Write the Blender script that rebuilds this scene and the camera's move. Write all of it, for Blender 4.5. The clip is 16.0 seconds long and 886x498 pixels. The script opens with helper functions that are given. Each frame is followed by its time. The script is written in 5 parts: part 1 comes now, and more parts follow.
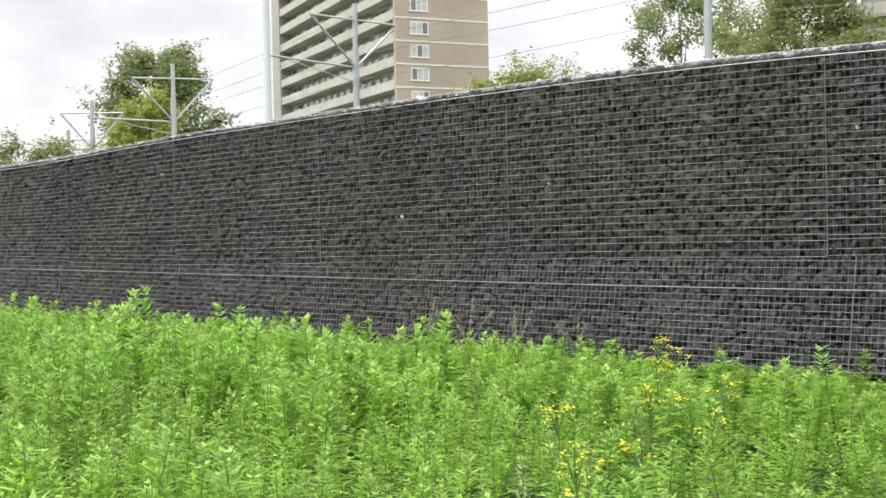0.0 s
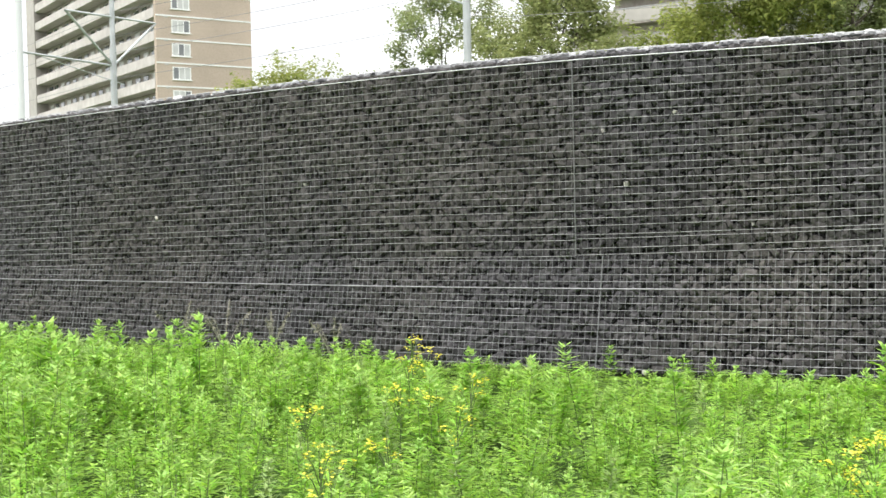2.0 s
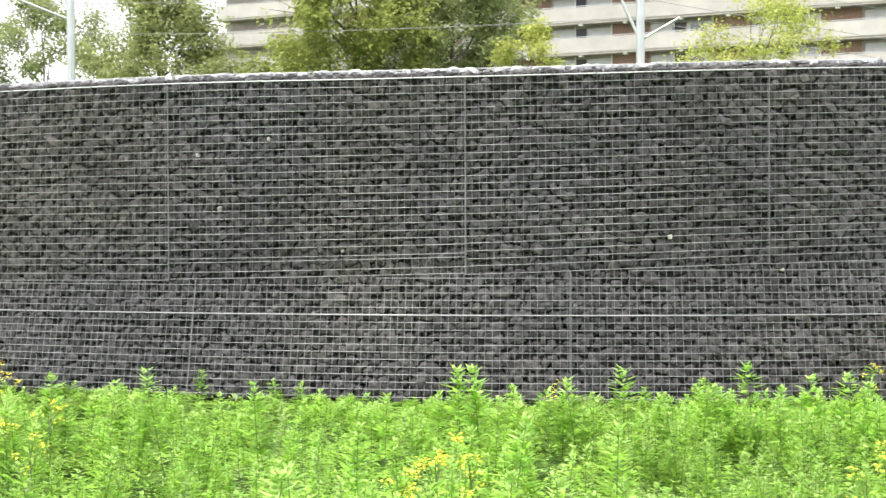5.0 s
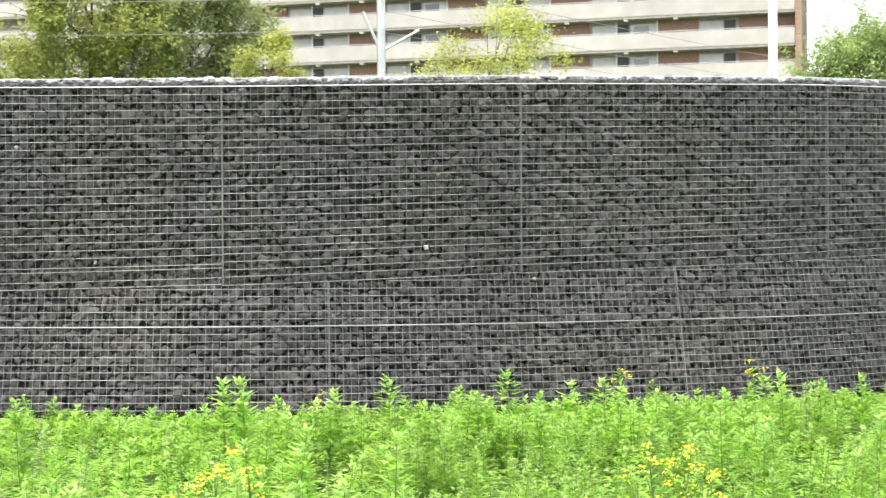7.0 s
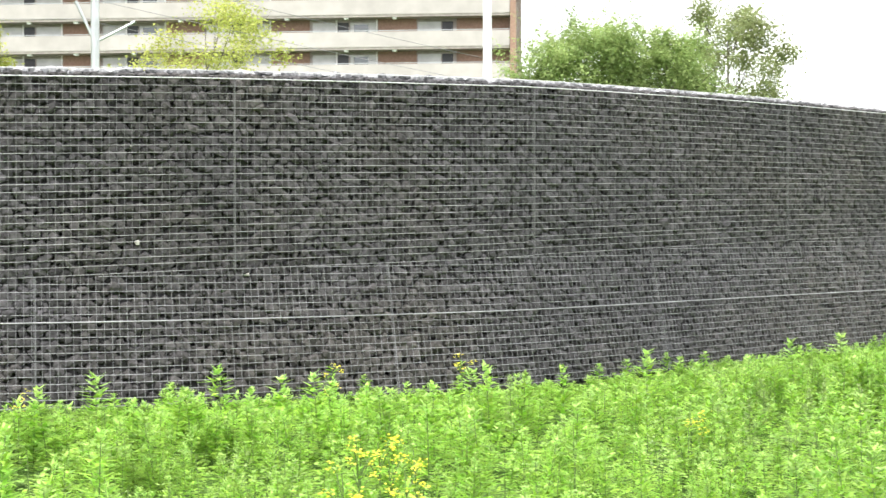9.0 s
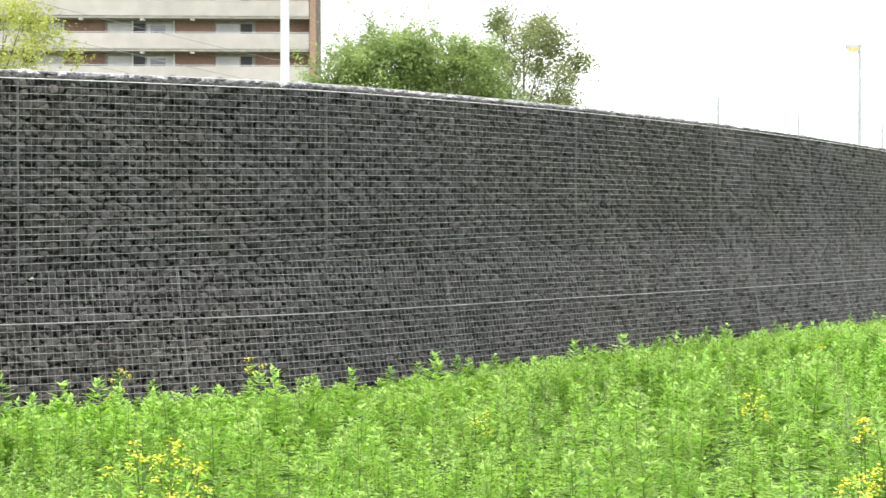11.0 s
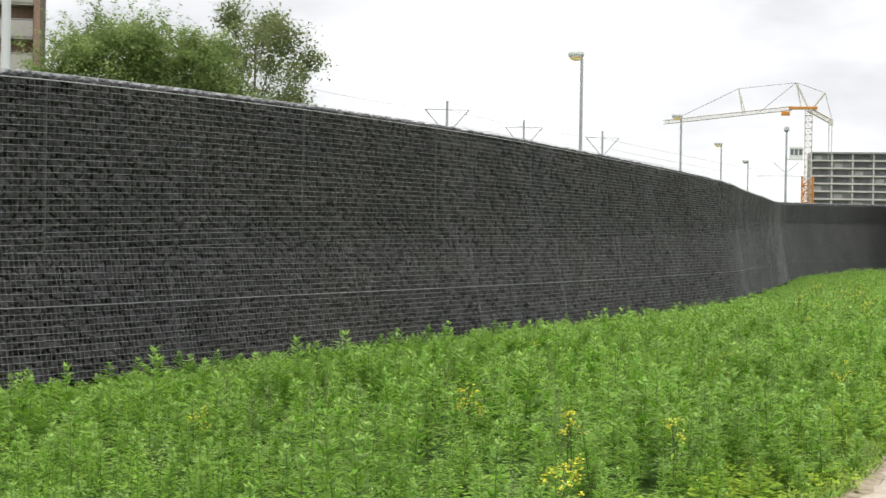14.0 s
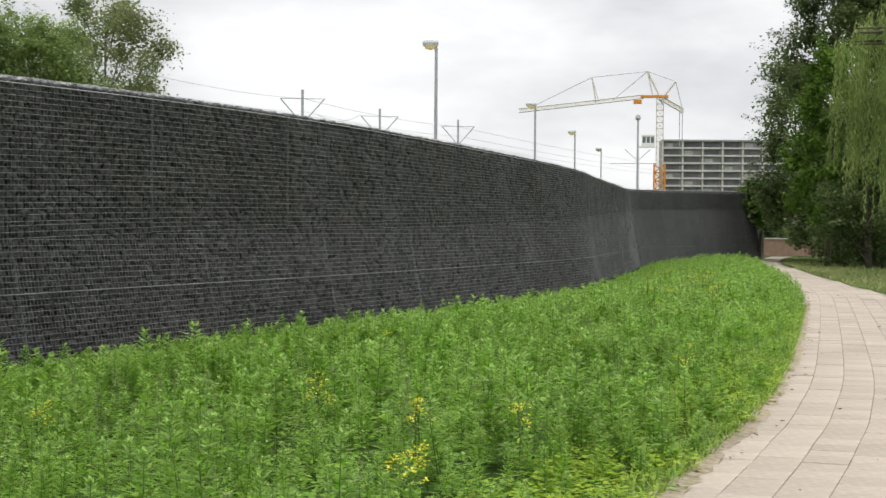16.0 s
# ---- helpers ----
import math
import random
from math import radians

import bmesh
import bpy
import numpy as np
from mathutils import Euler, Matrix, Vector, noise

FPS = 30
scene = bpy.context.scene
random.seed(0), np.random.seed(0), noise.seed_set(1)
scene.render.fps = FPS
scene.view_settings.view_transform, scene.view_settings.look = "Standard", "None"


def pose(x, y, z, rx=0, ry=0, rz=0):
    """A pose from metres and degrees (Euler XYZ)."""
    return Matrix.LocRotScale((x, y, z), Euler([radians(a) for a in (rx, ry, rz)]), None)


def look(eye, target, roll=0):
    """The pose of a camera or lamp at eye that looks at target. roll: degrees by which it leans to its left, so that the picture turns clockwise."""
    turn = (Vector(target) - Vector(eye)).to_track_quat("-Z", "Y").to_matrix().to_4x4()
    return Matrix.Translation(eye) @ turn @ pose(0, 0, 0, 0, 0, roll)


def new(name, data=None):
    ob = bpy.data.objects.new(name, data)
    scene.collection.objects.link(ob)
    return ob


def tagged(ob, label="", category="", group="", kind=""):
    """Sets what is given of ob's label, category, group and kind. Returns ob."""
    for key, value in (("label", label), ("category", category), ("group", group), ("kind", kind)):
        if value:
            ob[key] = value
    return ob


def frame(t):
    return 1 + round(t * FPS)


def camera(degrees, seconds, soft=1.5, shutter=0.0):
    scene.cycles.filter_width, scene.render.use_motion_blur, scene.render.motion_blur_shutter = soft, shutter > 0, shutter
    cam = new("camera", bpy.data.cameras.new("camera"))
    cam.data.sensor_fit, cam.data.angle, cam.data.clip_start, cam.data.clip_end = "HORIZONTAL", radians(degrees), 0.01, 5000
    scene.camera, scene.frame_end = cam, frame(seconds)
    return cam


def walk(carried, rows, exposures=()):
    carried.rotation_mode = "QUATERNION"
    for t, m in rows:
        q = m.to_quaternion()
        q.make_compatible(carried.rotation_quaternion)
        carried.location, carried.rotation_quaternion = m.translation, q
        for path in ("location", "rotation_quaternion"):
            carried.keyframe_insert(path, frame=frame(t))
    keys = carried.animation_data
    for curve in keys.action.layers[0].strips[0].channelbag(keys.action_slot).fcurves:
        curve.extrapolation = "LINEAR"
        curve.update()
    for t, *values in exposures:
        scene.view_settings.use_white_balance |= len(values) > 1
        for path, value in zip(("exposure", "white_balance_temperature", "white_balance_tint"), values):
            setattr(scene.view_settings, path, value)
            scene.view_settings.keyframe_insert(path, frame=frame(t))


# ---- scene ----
cam = camera(33.0, 16.0, soft=1.5, shutter=0.2)
ROWS = [
    (0.0, 0.000, 0.000, 1.500, 0.00, -1.27, 1.28),
    (0.5, 0.019, -0.010, 1.497, -2.28, -1.24, 1.24),
    (1.0, 0.044, -0.015, 1.495, -4.84, -1.37, 1.11),
    (1.5, 0.068, -0.017, 1.494, -7.09, -1.48, 1.06),
    (2.0, 0.094, -0.009, 1.496, -8.98, -1.43, 1.34),
    (2.5, 0.114, -0.015, 1.495, -10.74, -1.45, 1.11),
    (3.0, 0.134, -0.054, 1.507, -13.13, -1.14, 0.98),
    (3.5, 0.156, -0.095, 1.512, -15.66, -0.94, 1.14),
    (4.0, 0.180, -0.131, 1.514, -18.49, -0.68, 0.66),
    (4.5, 0.193, -0.167, 1.512, -21.25, -0.66, 0.47),
    (5.0, 0.203, -0.189, 1.516, -23.82, -0.76, 0.26),
    (7.5, -0.023, -0.132, 1.532, -36.32, -0.43, 0.03),
    (8.0, -0.025, -0.174, 1.528, -38.73, -0.49, -0.41),
    (8.5, -0.009, -0.201, 1.525, -41.61, -0.66, -0.13),
    (9.0, 0.013, -0.221, 1.524, -44.61, -0.63, 0.07),
    (9.5, 0.030, -0.233, 1.522, -46.74, -0.53, 0.01),
    (10.0, 0.035, -0.264, 1.520, -48.56, -0.47, 0.08),
    (12.5, 0.039, -0.353, 1.508, -57.39, -0.59, -0.58),
    (13.0, 0.033, -0.363, 1.507, -58.90, -0.60, -0.81),
    (13.5, 0.024, -0.373, 1.504, -60.56, -0.45, -1.01),
    (14.0, 0.008, -0.398, 1.499, -62.55, -0.43, -0.98),
    (14.5, -0.007, -0.424, 1.503, -64.35, -0.55, -0.85),
    (15.0, -0.014, -0.442, 1.504, -65.91, -0.58, -0.77),
    (15.5, -0.012, -0.458, 1.501, -67.00, -0.69, -0.85),
    (16.0, -0.003, -0.480, 1.501, -67.99, -0.79, -0.45),
]
EXPOSURES = [(0.0, -0.15), (2.0, 0.14), (4.0, 0.37), (5.0, 0.53), (7.5, 0.625), (9.0, 0.65), (10.0, 0.6), (12.5, -0.22), (13.0, -0.404), (14.0, -0.753), (15.0, -0.921), (16.0, -0.95)]
walk(cam, [(t, pose(x, y, z, 90 + pitch, roll, yaw)) for t, x, y, z, yaw, pitch, roll in ROWS], EXPOSURES)

# ---- world and light ----
world = bpy.data.worlds.new("overcast_sky")
scene.world = world
world.use_nodes = True
wn, wl = world.node_tree.nodes, world.node_tree.links
wn.clear()
w_out = wn.new("ShaderNodeOutputWorld")
w_bg = wn.new("ShaderNodeBackground")
w_sky = wn.new("ShaderNodeTexSky")
w_sky.sky_type = 'NISHITA'
w_sky.sun_disc = False
w_sky.sun_elevation = radians(50)
w_sky.sun_rotation = radians(200)
w_noise = wn.new("ShaderNodeTexNoise")
w_noise.inputs["Scale"].default_value = 4.4
w_noise.inputs["Detail"].default_value = 5.0
w_noise.inputs["Roughness"].default_value = 0.55
w_coord = wn.new("ShaderNodeTexCoord")
w_map = wn.new("ShaderNodeMapping")
w_map.inputs["Scale"].default_value = (1.0, 1.0, 2.6)
w_map.inputs["Location"].default_value = (1.3, 0.7, 0.5)
wl.new(w_coord.outputs["Generated"], w_map.inputs["Vector"])
wl.new(w_map.outputs["Vector"], w_noise.inputs["Vector"])
w_ramp = wn.new("ShaderNodeValToRGB")
w_ramp.color_ramp.elements[0].position = 0.36
w_ramp.color_ramp.elements[0].color = (12.0, 12.1, 12.6, 1)
w_ramp.color_ramp.elements[1].position = 0.62
w_ramp.color_ramp.elements[1].color = (17.4, 17.4, 17.5, 1)
w_mix = wn.new("ShaderNodeMix")
w_mix.data_type = 'RGBA'
w_mix.inputs[0].default_value = 0.92
wl.new(w_noise.outputs["Fac"], w_ramp.inputs["Fac"])
wl.new(w_sky.outputs["Color"], w_mix.inputs[6])
wl.new(w_ramp.outputs["Color"], w_mix.inputs[7])
# a broad, greyer cloud bank over the tower block
w_dot = wn.new("ShaderNodeVectorMath")
w_dot.operation = 'DOT_PRODUCT'
w_dot.inputs[1].default_value = (-0.26, 0.95, 0.16)
wl.new(w_coord.outputs["Generated"], w_dot.inputs[0])
w_bank = wn.new("ShaderNodeMapRange")
w_bank.interpolation_type = 'SMOOTHSTEP'
w_bank.inputs["From Min"].default_value, w_bank.inputs["From Max"].default_value = 0.72, 1.0
w_bank.inputs["To Min"].default_value, w_bank.inputs["To Max"].default_value = 1.0, 0.66
wl.new(w_dot.outputs["Value"], w_bank.inputs["Value"])
w_scale = wn.new("ShaderNodeVectorMath")
w_scale.operation = 'SCALE'
wl.new(w_mix.outputs[2], w_scale.inputs[0])
wl.new(w_bank.outputs["Result"], w_scale.inputs["Scale"])
wl.new(w_scale.outputs["Vector"], w_bg.inputs["Color"])
w_bg.inputs["Strength"].default_value = 0.12
wl.new(w_bg.outputs["Background"], w_out.inputs["Surface"])

sun_data = bpy.data.lights.new("sun", 'SUN')
sun_data.energy = 4.2
sun_data.angle = radians(40)
sun_data.color = (1.0, 0.97, 0.92)
sun = new("sun", sun_data)
sun.matrix_world = look((-32, -9, 90), (0, 0, 0))


# ---- materials ----
def material(name, colour, rough=0.8, metal=0.0, second=None, scale=8.0, detail=6.0, low=0.35, high=0.65, bump=0.0, bump_scale=None, island=0.0, hue=0.0, objrand=0.0, translucent=None, large=0.0, large_scale=0.7, specular=0.5, tint=None):
    m = bpy.data.materials.new(name)
    m.use_nodes = True
    n, l = m.node_tree.nodes, m.node_tree.links
    bsdf = n["Principled BSDF"]
    bsdf.inputs["Roughness"].default_value = rough
    bsdf.inputs["Metallic"].default_value = metal
    bsdf.inputs["Specular IOR Level"].default_value = specular
    coord = n.new("ShaderNodeTexCoord")
    noise_node = n.new("ShaderNodeTexNoise")
    noise_node.inputs["Scale"].default_value = scale
    noise_node.inputs["Detail"].default_value = detail
    l.new(coord.outputs["Object"], noise_node.inputs["Vector"])
    ramp = n.new("ShaderNodeValToRGB")
    ramp.color_ramp.elements[0].position, ramp.color_ramp.elements[1].position = low, high
    ramp.color_ramp.elements[0].color = (*colour, 1)
    ramp.color_ramp.elements[1].color = (*(second or tuple(min(1, c * 1.25) for c in colour)), 1)
    l.new(noise_node.outputs["Fac"], ramp.inputs["Fac"])
    out = ramp.outputs["Color"]
    if island or objrand or hue:
        hsv = n.new("ShaderNodeHueSaturation")
        if objrand:
            src = n.new("ShaderNodeObjectInfo").outputs["Random"]
        else:
            src = n.new("ShaderNodeNewGeometry").outputs["Random Per Island"]
        amount = island or objrand
        vr = n.new("ShaderNodeMapRange")
        vr.inputs["To Min"].default_value, vr.inputs["To Max"].default_value = 1 - amount, 1 + amount
        l.new(src, vr.inputs["Value"])
        l.new(vr.outputs["Result"], hsv.inputs["Value"])
        if hue:
            hr = n.new("ShaderNodeMapRange")
            hr.inputs["To Min"].default_value, hr.inputs["To Max"].default_value = 0.5 - hue, 0.5 + hue
            mul = n.new("ShaderNodeMath")
            mul.operation = 'MULTIPLY'
            mul.inputs[1].default_value = 7.31
            fr = n.new("ShaderNodeMath")
            fr.operation = 'FRACT'
            l.new(src, mul.inputs[0])
            l.new(mul.outputs[0], fr.inputs[0])
            l.new(fr.outputs[0], hr.inputs["Value"])
            l.new(hr.outputs["Result"], hsv.inputs["Hue"])
        l.new(out, hsv.inputs["Color"])
        out = hsv.outputs["Color"]
    if large:
        big = n.new("ShaderNodeTexNoise")
        big.inputs["Scale"].default_value = large_scale
        big.inputs["Detail"].default_value = 3.0
        l.new(coord.outputs["Object"], big.inputs["Vector"])
        br = n.new("ShaderNodeMapRange")
        br.inputs["From Min"].default_value, br.inputs["From Max"].default_value = 0.3, 0.7
        br.inputs["To Min"].default_value, br.inputs["To Max"].default_value = 1 - large, 1 + large
        l.new(big.outputs["Fac"], br.inputs["Value"])
        h2 = n.new("ShaderNodeHueSaturation")
        l.new(br.outputs["Result"], h2.inputs["Value"])
        l.new(out, h2.inputs["Color"])
        out = h2.outputs["Color"]
    if tint:
        # patches of two stone sorts, metres across
        tn = n.new("ShaderNodeTexNoise")
        tn.inputs["Scale"].default_value = 0.55
        tn.inputs["Detail"].default_value = 4.0
        l.new(coord.outputs["Object"], tn.inputs["Vector"])
        tr_ = n.new("ShaderNodeValToRGB")
        tr_.color_ramp.elements[0].position, tr_.color_ramp.elements[1].position = 0.40, 0.60
        tr_.color_ramp.elements[0].color, tr_.color_ramp.elements[1].color = (*tint[0], 1), (*tint[1], 1)
        l.new(tn.outputs["Fac"], tr_.inputs["Fac"])
        mx = n.new("ShaderNodeMix")
        mx.data_type, mx.blend_type = 'RGBA', 'MULTIPLY'
        mx.inputs[0].default_value = 1.0
        l.new(out, mx.inputs[6])
        l.new(tr_.outputs["Color"], mx.inputs[7])
        out = mx.outputs[2]
    l.new(out, bsdf.inputs["Base Color"])
    if bump:
        bn = n.new("ShaderNodeTexNoise")
        bn.inputs["Scale"].default_value = bump_scale or scale * 4
        bn.inputs["Detail"].default_value = 5.0
        l.new(coord.outputs["Object"], bn.inputs["Vector"])
        b = n.new("ShaderNodeBump")
        b.inputs["Strength"].default_value = bump
        b.inputs["Distance"].default_value = 0.02
        l.new(bn.outputs["Fac"], b.inputs["Height"])
        l.new(b.outputs["Normal"], bsdf.inputs["Normal"])
    if translucent:
        tr = n.new("ShaderNodeBsdfTranslucent")
        mixs = n.new("ShaderNodeMixShader")
        mixs.inputs[0].default_value = translucent
        l.new(out, tr.inputs["Color"])
        l.new(bsdf.outputs["BSDF"], mixs.inputs[1])
        l.new(tr.outputs["BSDF"], mixs.inputs[2])
        l.new(mixs.outputs["Shader"], n["Material Output"].inputs["Surface"])
    return m


def glass_material(name, colour, rough=0.05):
    m = bpy.data.materials.new(name)
    m.use_nodes = True
    b = m.node_tree.nodes["Principled BSDF"]
    b.inputs["Base Color"].default_value = (*colour, 1)
    b.inputs["Roughness"].default_value = rough
    b.inputs["Specular IOR Level"].default_value = 0.9
    return m


M_STONE = material("basalt_stone", (0.036, 0.0347, 0.0358), 0.85, second=(0.075, 0.0722, 0.0735), scale=22, bump=0.5, bump_scale=60, island=0.45, hue=0.02, tint=((0.975, 0.965, 1.02), (1.09, 1.04, 0.96)), large=0.18, large_scale=0.6)
M_STONE_ONE = material("basalt_stone_single", (0.036, 0.0347, 0.0358), 0.85, second=(0.075, 0.0722, 0.0735), scale=22, bump=0.5, bump_scale=60, objrand=0.45, hue=0.02, tint=((0.975, 0.965, 1.02), (1.09, 1.04, 0.96)), large=0.18, large_scale=0.6)
M_PALE = material("pale_stone", (0.33, 0.32, 0.29), 0.8, second=(0.6, 0.58, 0.53), scale=15, bump=0.3, island=0.2)
# crown stones: the wall's stone with skylight put into its colour
M_CAP = material("skylit_cap_stone", (0.20, 0.203, 0.208), 0.85, second=(0.42, 0.425, 0.43), scale=14, bump=0.4, bump_scale=50, island=0.55)
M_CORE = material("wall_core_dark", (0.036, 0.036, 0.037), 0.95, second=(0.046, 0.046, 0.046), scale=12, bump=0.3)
M_FARWALL = material("stone_fill_far", (0.078, 0.0785, 0.082), 0.8, second=(0.112, 0.113, 0.118), scale=9, bump=0.9, bump_scale=11, large=0.15)
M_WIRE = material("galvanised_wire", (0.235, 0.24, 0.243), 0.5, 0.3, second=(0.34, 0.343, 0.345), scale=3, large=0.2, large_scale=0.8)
M_FARWALL_LOW = material("stone_fill_far_new_mesh", (0.094, 0.095, 0.10), 0.75, second=(0.132, 0.134, 0.141), scale=9, bump=0.9, bump_scale=11, large=0.15)
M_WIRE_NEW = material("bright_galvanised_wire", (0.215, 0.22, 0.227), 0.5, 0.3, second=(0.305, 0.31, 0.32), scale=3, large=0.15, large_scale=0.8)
M_WIRE_TOP = material("skylit_edge_wire", (0.46, 0.47, 0.48), 0.45, 0.2, second=(0.58, 0.59, 0.60), scale=3)
# the upright wires have darker tones than the horizontal ones
M_WIRE_MID = material("mid_grey_upright_wire", (0.158, 0.163, 0.168), 0.55, 0.3, second=(0.23, 0.235, 0.24), scale=3, large=0.2, large_scale=0.8)
M_WIRE_DIM = material("dim_upright_wire", (0.125, 0.129, 0.133), 0.6, 0.3, second=(0.188, 0.188, 0.188), scale=3, large=0.2, large_scale=0.8)
M_SOIL = material("meadow_soil", (0.045, 0.085, 0.018), 0.95, specular=0.05, second=(0.08, 0.135, 0.035), scale=3, bump=0.6, bump_scale=18, large=0.3)
M_LEAF = material("weed_leaf", (0.236, 0.430, 0.046), 0.6, specular=0.28, second=(0.320, 0.530, 0.074), scale=5, island=0.36, hue=0.014, translucent=0.32, large=0.16, large_scale=0.5)
M_LEAF_TIP = material("weed_tip_leaf", (0.29, 0.48, 0.10), 0.6, specular=0.28, second=(0.38, 0.56, 0.15), scale=5, island=0.30, hue=0.015, translucent=0.32, large=0.14, large_scale=0.5)
M_STEM = material("weed_stem", (0.10, 0.15, 0.045), 0.7, second=(0.15, 0.22, 0.07), scale=4)
M_GRASS = material("grass_blade", (0.19, 0.33, 0.04), 0.6, second=(0.29, 0.42, 0.075), scale=3, island=0.3, hue=0.015, translucent=0.3, large=0.2)
M_GRASS_DRY = material("dry_grass_blade", (0.22, 0.28, 0.075), 0.65, second=(0.34, 0.36, 0.15), scale=0.8, island=0.3, hue=0.02, translucent=0.25, large=0.3, large_scale=0.4)
M_HERB = material("yellow_green_herb", (0.31, 0.46, 0.035), 0.6, specular=0.22, second=(0.42, 0.56, 0.06), scale=5, island=0.22, hue=0.012, translucent=0.35, large=0.15)
M_GREYLEAF = material("grey_green_leaf", (0.24, 0.36, 0.105), 0.65, specular=0.22, second=(0.36, 0.46, 0.19), scale=5, island=0.22, hue=0.012, translucent=0.3, large=0.12)
M_DRY = material("withered_stem", (0.20, 0.19, 0.14), 0.85, second=(0.31, 0.30, 0.24), scale=12)
M_PETAL = material("yellow_petal", (0.84, 0.75, 0.04), 0.6, second=(0.90, 0.84, 0.12), scale=9, island=0.12, translucent=0.25)
M_TILE = material("concrete_paving_tile", (0.43, 0.365, 0.30), 0.9, second=(0.51, 0.44, 0.37), scale=18, bump=0.25, bump_scale=120, objrand=0.10, large=0.10, large_scale=0.8)
M_TILE_FAR = material("concrete_paving_field", (0.43, 0.365, 0.30), 0.9, second=(0.51, 0.44, 0.37), scale=18, bump=0.25, bump_scale=120, island=0.10, large=0.10, large_scale=0.8)
M_SAND = material("joint_sand", (0.29, 0.25, 0.20), 0.95, second=(0.39, 0.345, 0.28), scale=30, bump=0.4)
M_DRYSAND = material("dry_sand", (0.30, 0.245, 0.17), 0.95, second=(0.46, 0.39, 0.29), scale=16, bump=0.6, bump_scale=90, large=0.2)
M_STEEL = material("galvanised_steel", (0.42, 0.44, 0.45), 0.45, 0.4, second=(0.52, 0.54, 0.55), scale=1.5)
M_WHITE_POLE = material("pale_grey_paint", (0.66, 0.68, 0.69), 0.5, second=(0.74, 0.75, 0.76), scale=0.6)
M_DARK = material("dark_metal", (0.05, 0.05, 0.055), 0.5, 0.3)
M_CABLE = material("overhead_cable", (0.20, 0.20, 0.21), 0.6)
M_CONCRETE = material("pale_concrete", (0.52, 0.50, 0.47), 0.85, second=(0.64, 0.62, 0.59), scale=0.9, bump=0.1, large=0.1, large_scale=0.15)
M_PARAPET = material("cream_painted_parapet", (0.40, 0.372, 0.35), 0.8, second=(0.46, 0.43, 0.405), scale=0.8, large=0.08, large_scale=0.12)
M_PARAPET_OLD = material("weathered_parapet", (0.48, 0.445, 0.425), 0.85, second=(0.57, 0.535, 0.515), scale=0.8, large=0.10, large_scale=0.12)
M_BRICK = material("tan_brick_facing", (0.475, 0.385, 0.315), 0.9, second=(0.545, 0.445, 0.37), scale=7, bump=0.1, large=0.08, large_scale=0.2)
M_BROWN = material("brown_brick_panel", (0.27, 0.17, 0.125), 0.85, second=(0.33, 0.215, 0.16), scale=5, large=0.1, large_scale=0.3)
M_RECESS = material("gallery_back_wall", (0.33, 0.29, 0.27), 0.9, second=(0.42, 0.38, 0.35), scale=2)
M_WHITE = material("white_frame_paint", (0.74, 0.74, 0.73), 0.6)
M_GLASS = glass_material("window_glass", (0.10, 0.12, 0.13))
M_OPENING = material("shaded_opening", (0.16, 0.165, 0.18), 0.8, second=(0.24, 0.245, 0.26), scale=0.4)
M_CURTAIN = material("pale_window_panel", (0.50, 0.50, 0.495), 0.4, second=(0.62, 0.62, 0.61), scale=1.0)
M_ORANGE = material("crane_orange_paint", (0.62, 0.24, 0.03), 0.5, second=(0.7, 0.3, 0.06), scale=0.5)
M_CRANE = material("crane_pale_paint", (0.62, 0.58, 0.50), 0.5, second=(0.7, 0.66, 0.6), scale=0.5)
M_BARK = material("tree_bark", (0.07, 0.06, 0.045), 0.9, second=(0.14, 0.12, 0.09), scale=6, bump=0.5)
M_CARCASS = material("grey_concrete_carcass", (0.32, 0.32, 0.335), 0.9, second=(0.41, 0.41, 0.425), scale=0.3)
M_LAMPGLOW = bpy.data.materials.new("sodium_lamp_glass")
M_LAMPGLOW.use_nodes = True
M_LAMPGLOW.node_tree.nodes["Principled BSDF"].inputs["Base Color"].default_value = (0.9, 0.7, 0.4, 1)
M_LAMPGLOW.node_tree.nodes["Principled BSDF"].inputs["Emission Color"].default_value = (1.0, 0.72, 0.35, 1)
M_LAMPGLOW.node_tree.nodes["Principled BSDF"].inputs["Emission Strength"].default_value = 0.45


def foliage(name, dark, light, hue=0.015):
    return material(name, dark, 0.65, specular=0.25, second=light, scale=0.5, island=0.22, hue=hue, translucent=0.46, large=0.2, large_scale=0.25)


M_TREE_GREEN = foliage("mid_green_foliage", (0.215, 0.258, 0.105), (0.31, 0.355, 0.16))
M_TREE_OLIVE = foliage("olive_foliage", (0.245, 0.28, 0.105), (0.345, 0.38, 0.165))
M_TREE_YELLOW = foliage("yellow_green_foliage", (0.36, 0.41, 0.10), (0.48, 0.50, 0.15))
M_TREE_LIGHT = foliage("light_green_foliage", (0.25, 0.295, 0.075), (0.345, 0.38, 0.115))
M_TREE_DARK = foliage("dark_green_foliage", (0.115, 0.165, 0.060), (0.19, 0.25, 0.095))
M_TREE_DEEP = foliage("deep_green_foliage", (0.235, 0.32, 0.11), (0.34, 0.43, 0.165))
M_WILLOW = foliage("willow_foliage", (0.22, 0.30, 0.085), (0.33, 0.41, 0.14))
M_SHRUB = foliage("shrub_foliage", (0.12, 0.22, 0.03), (0.18, 0.30, 0.05))


# ---- mesh helpers ----
rng = np.random.default_rng(7)


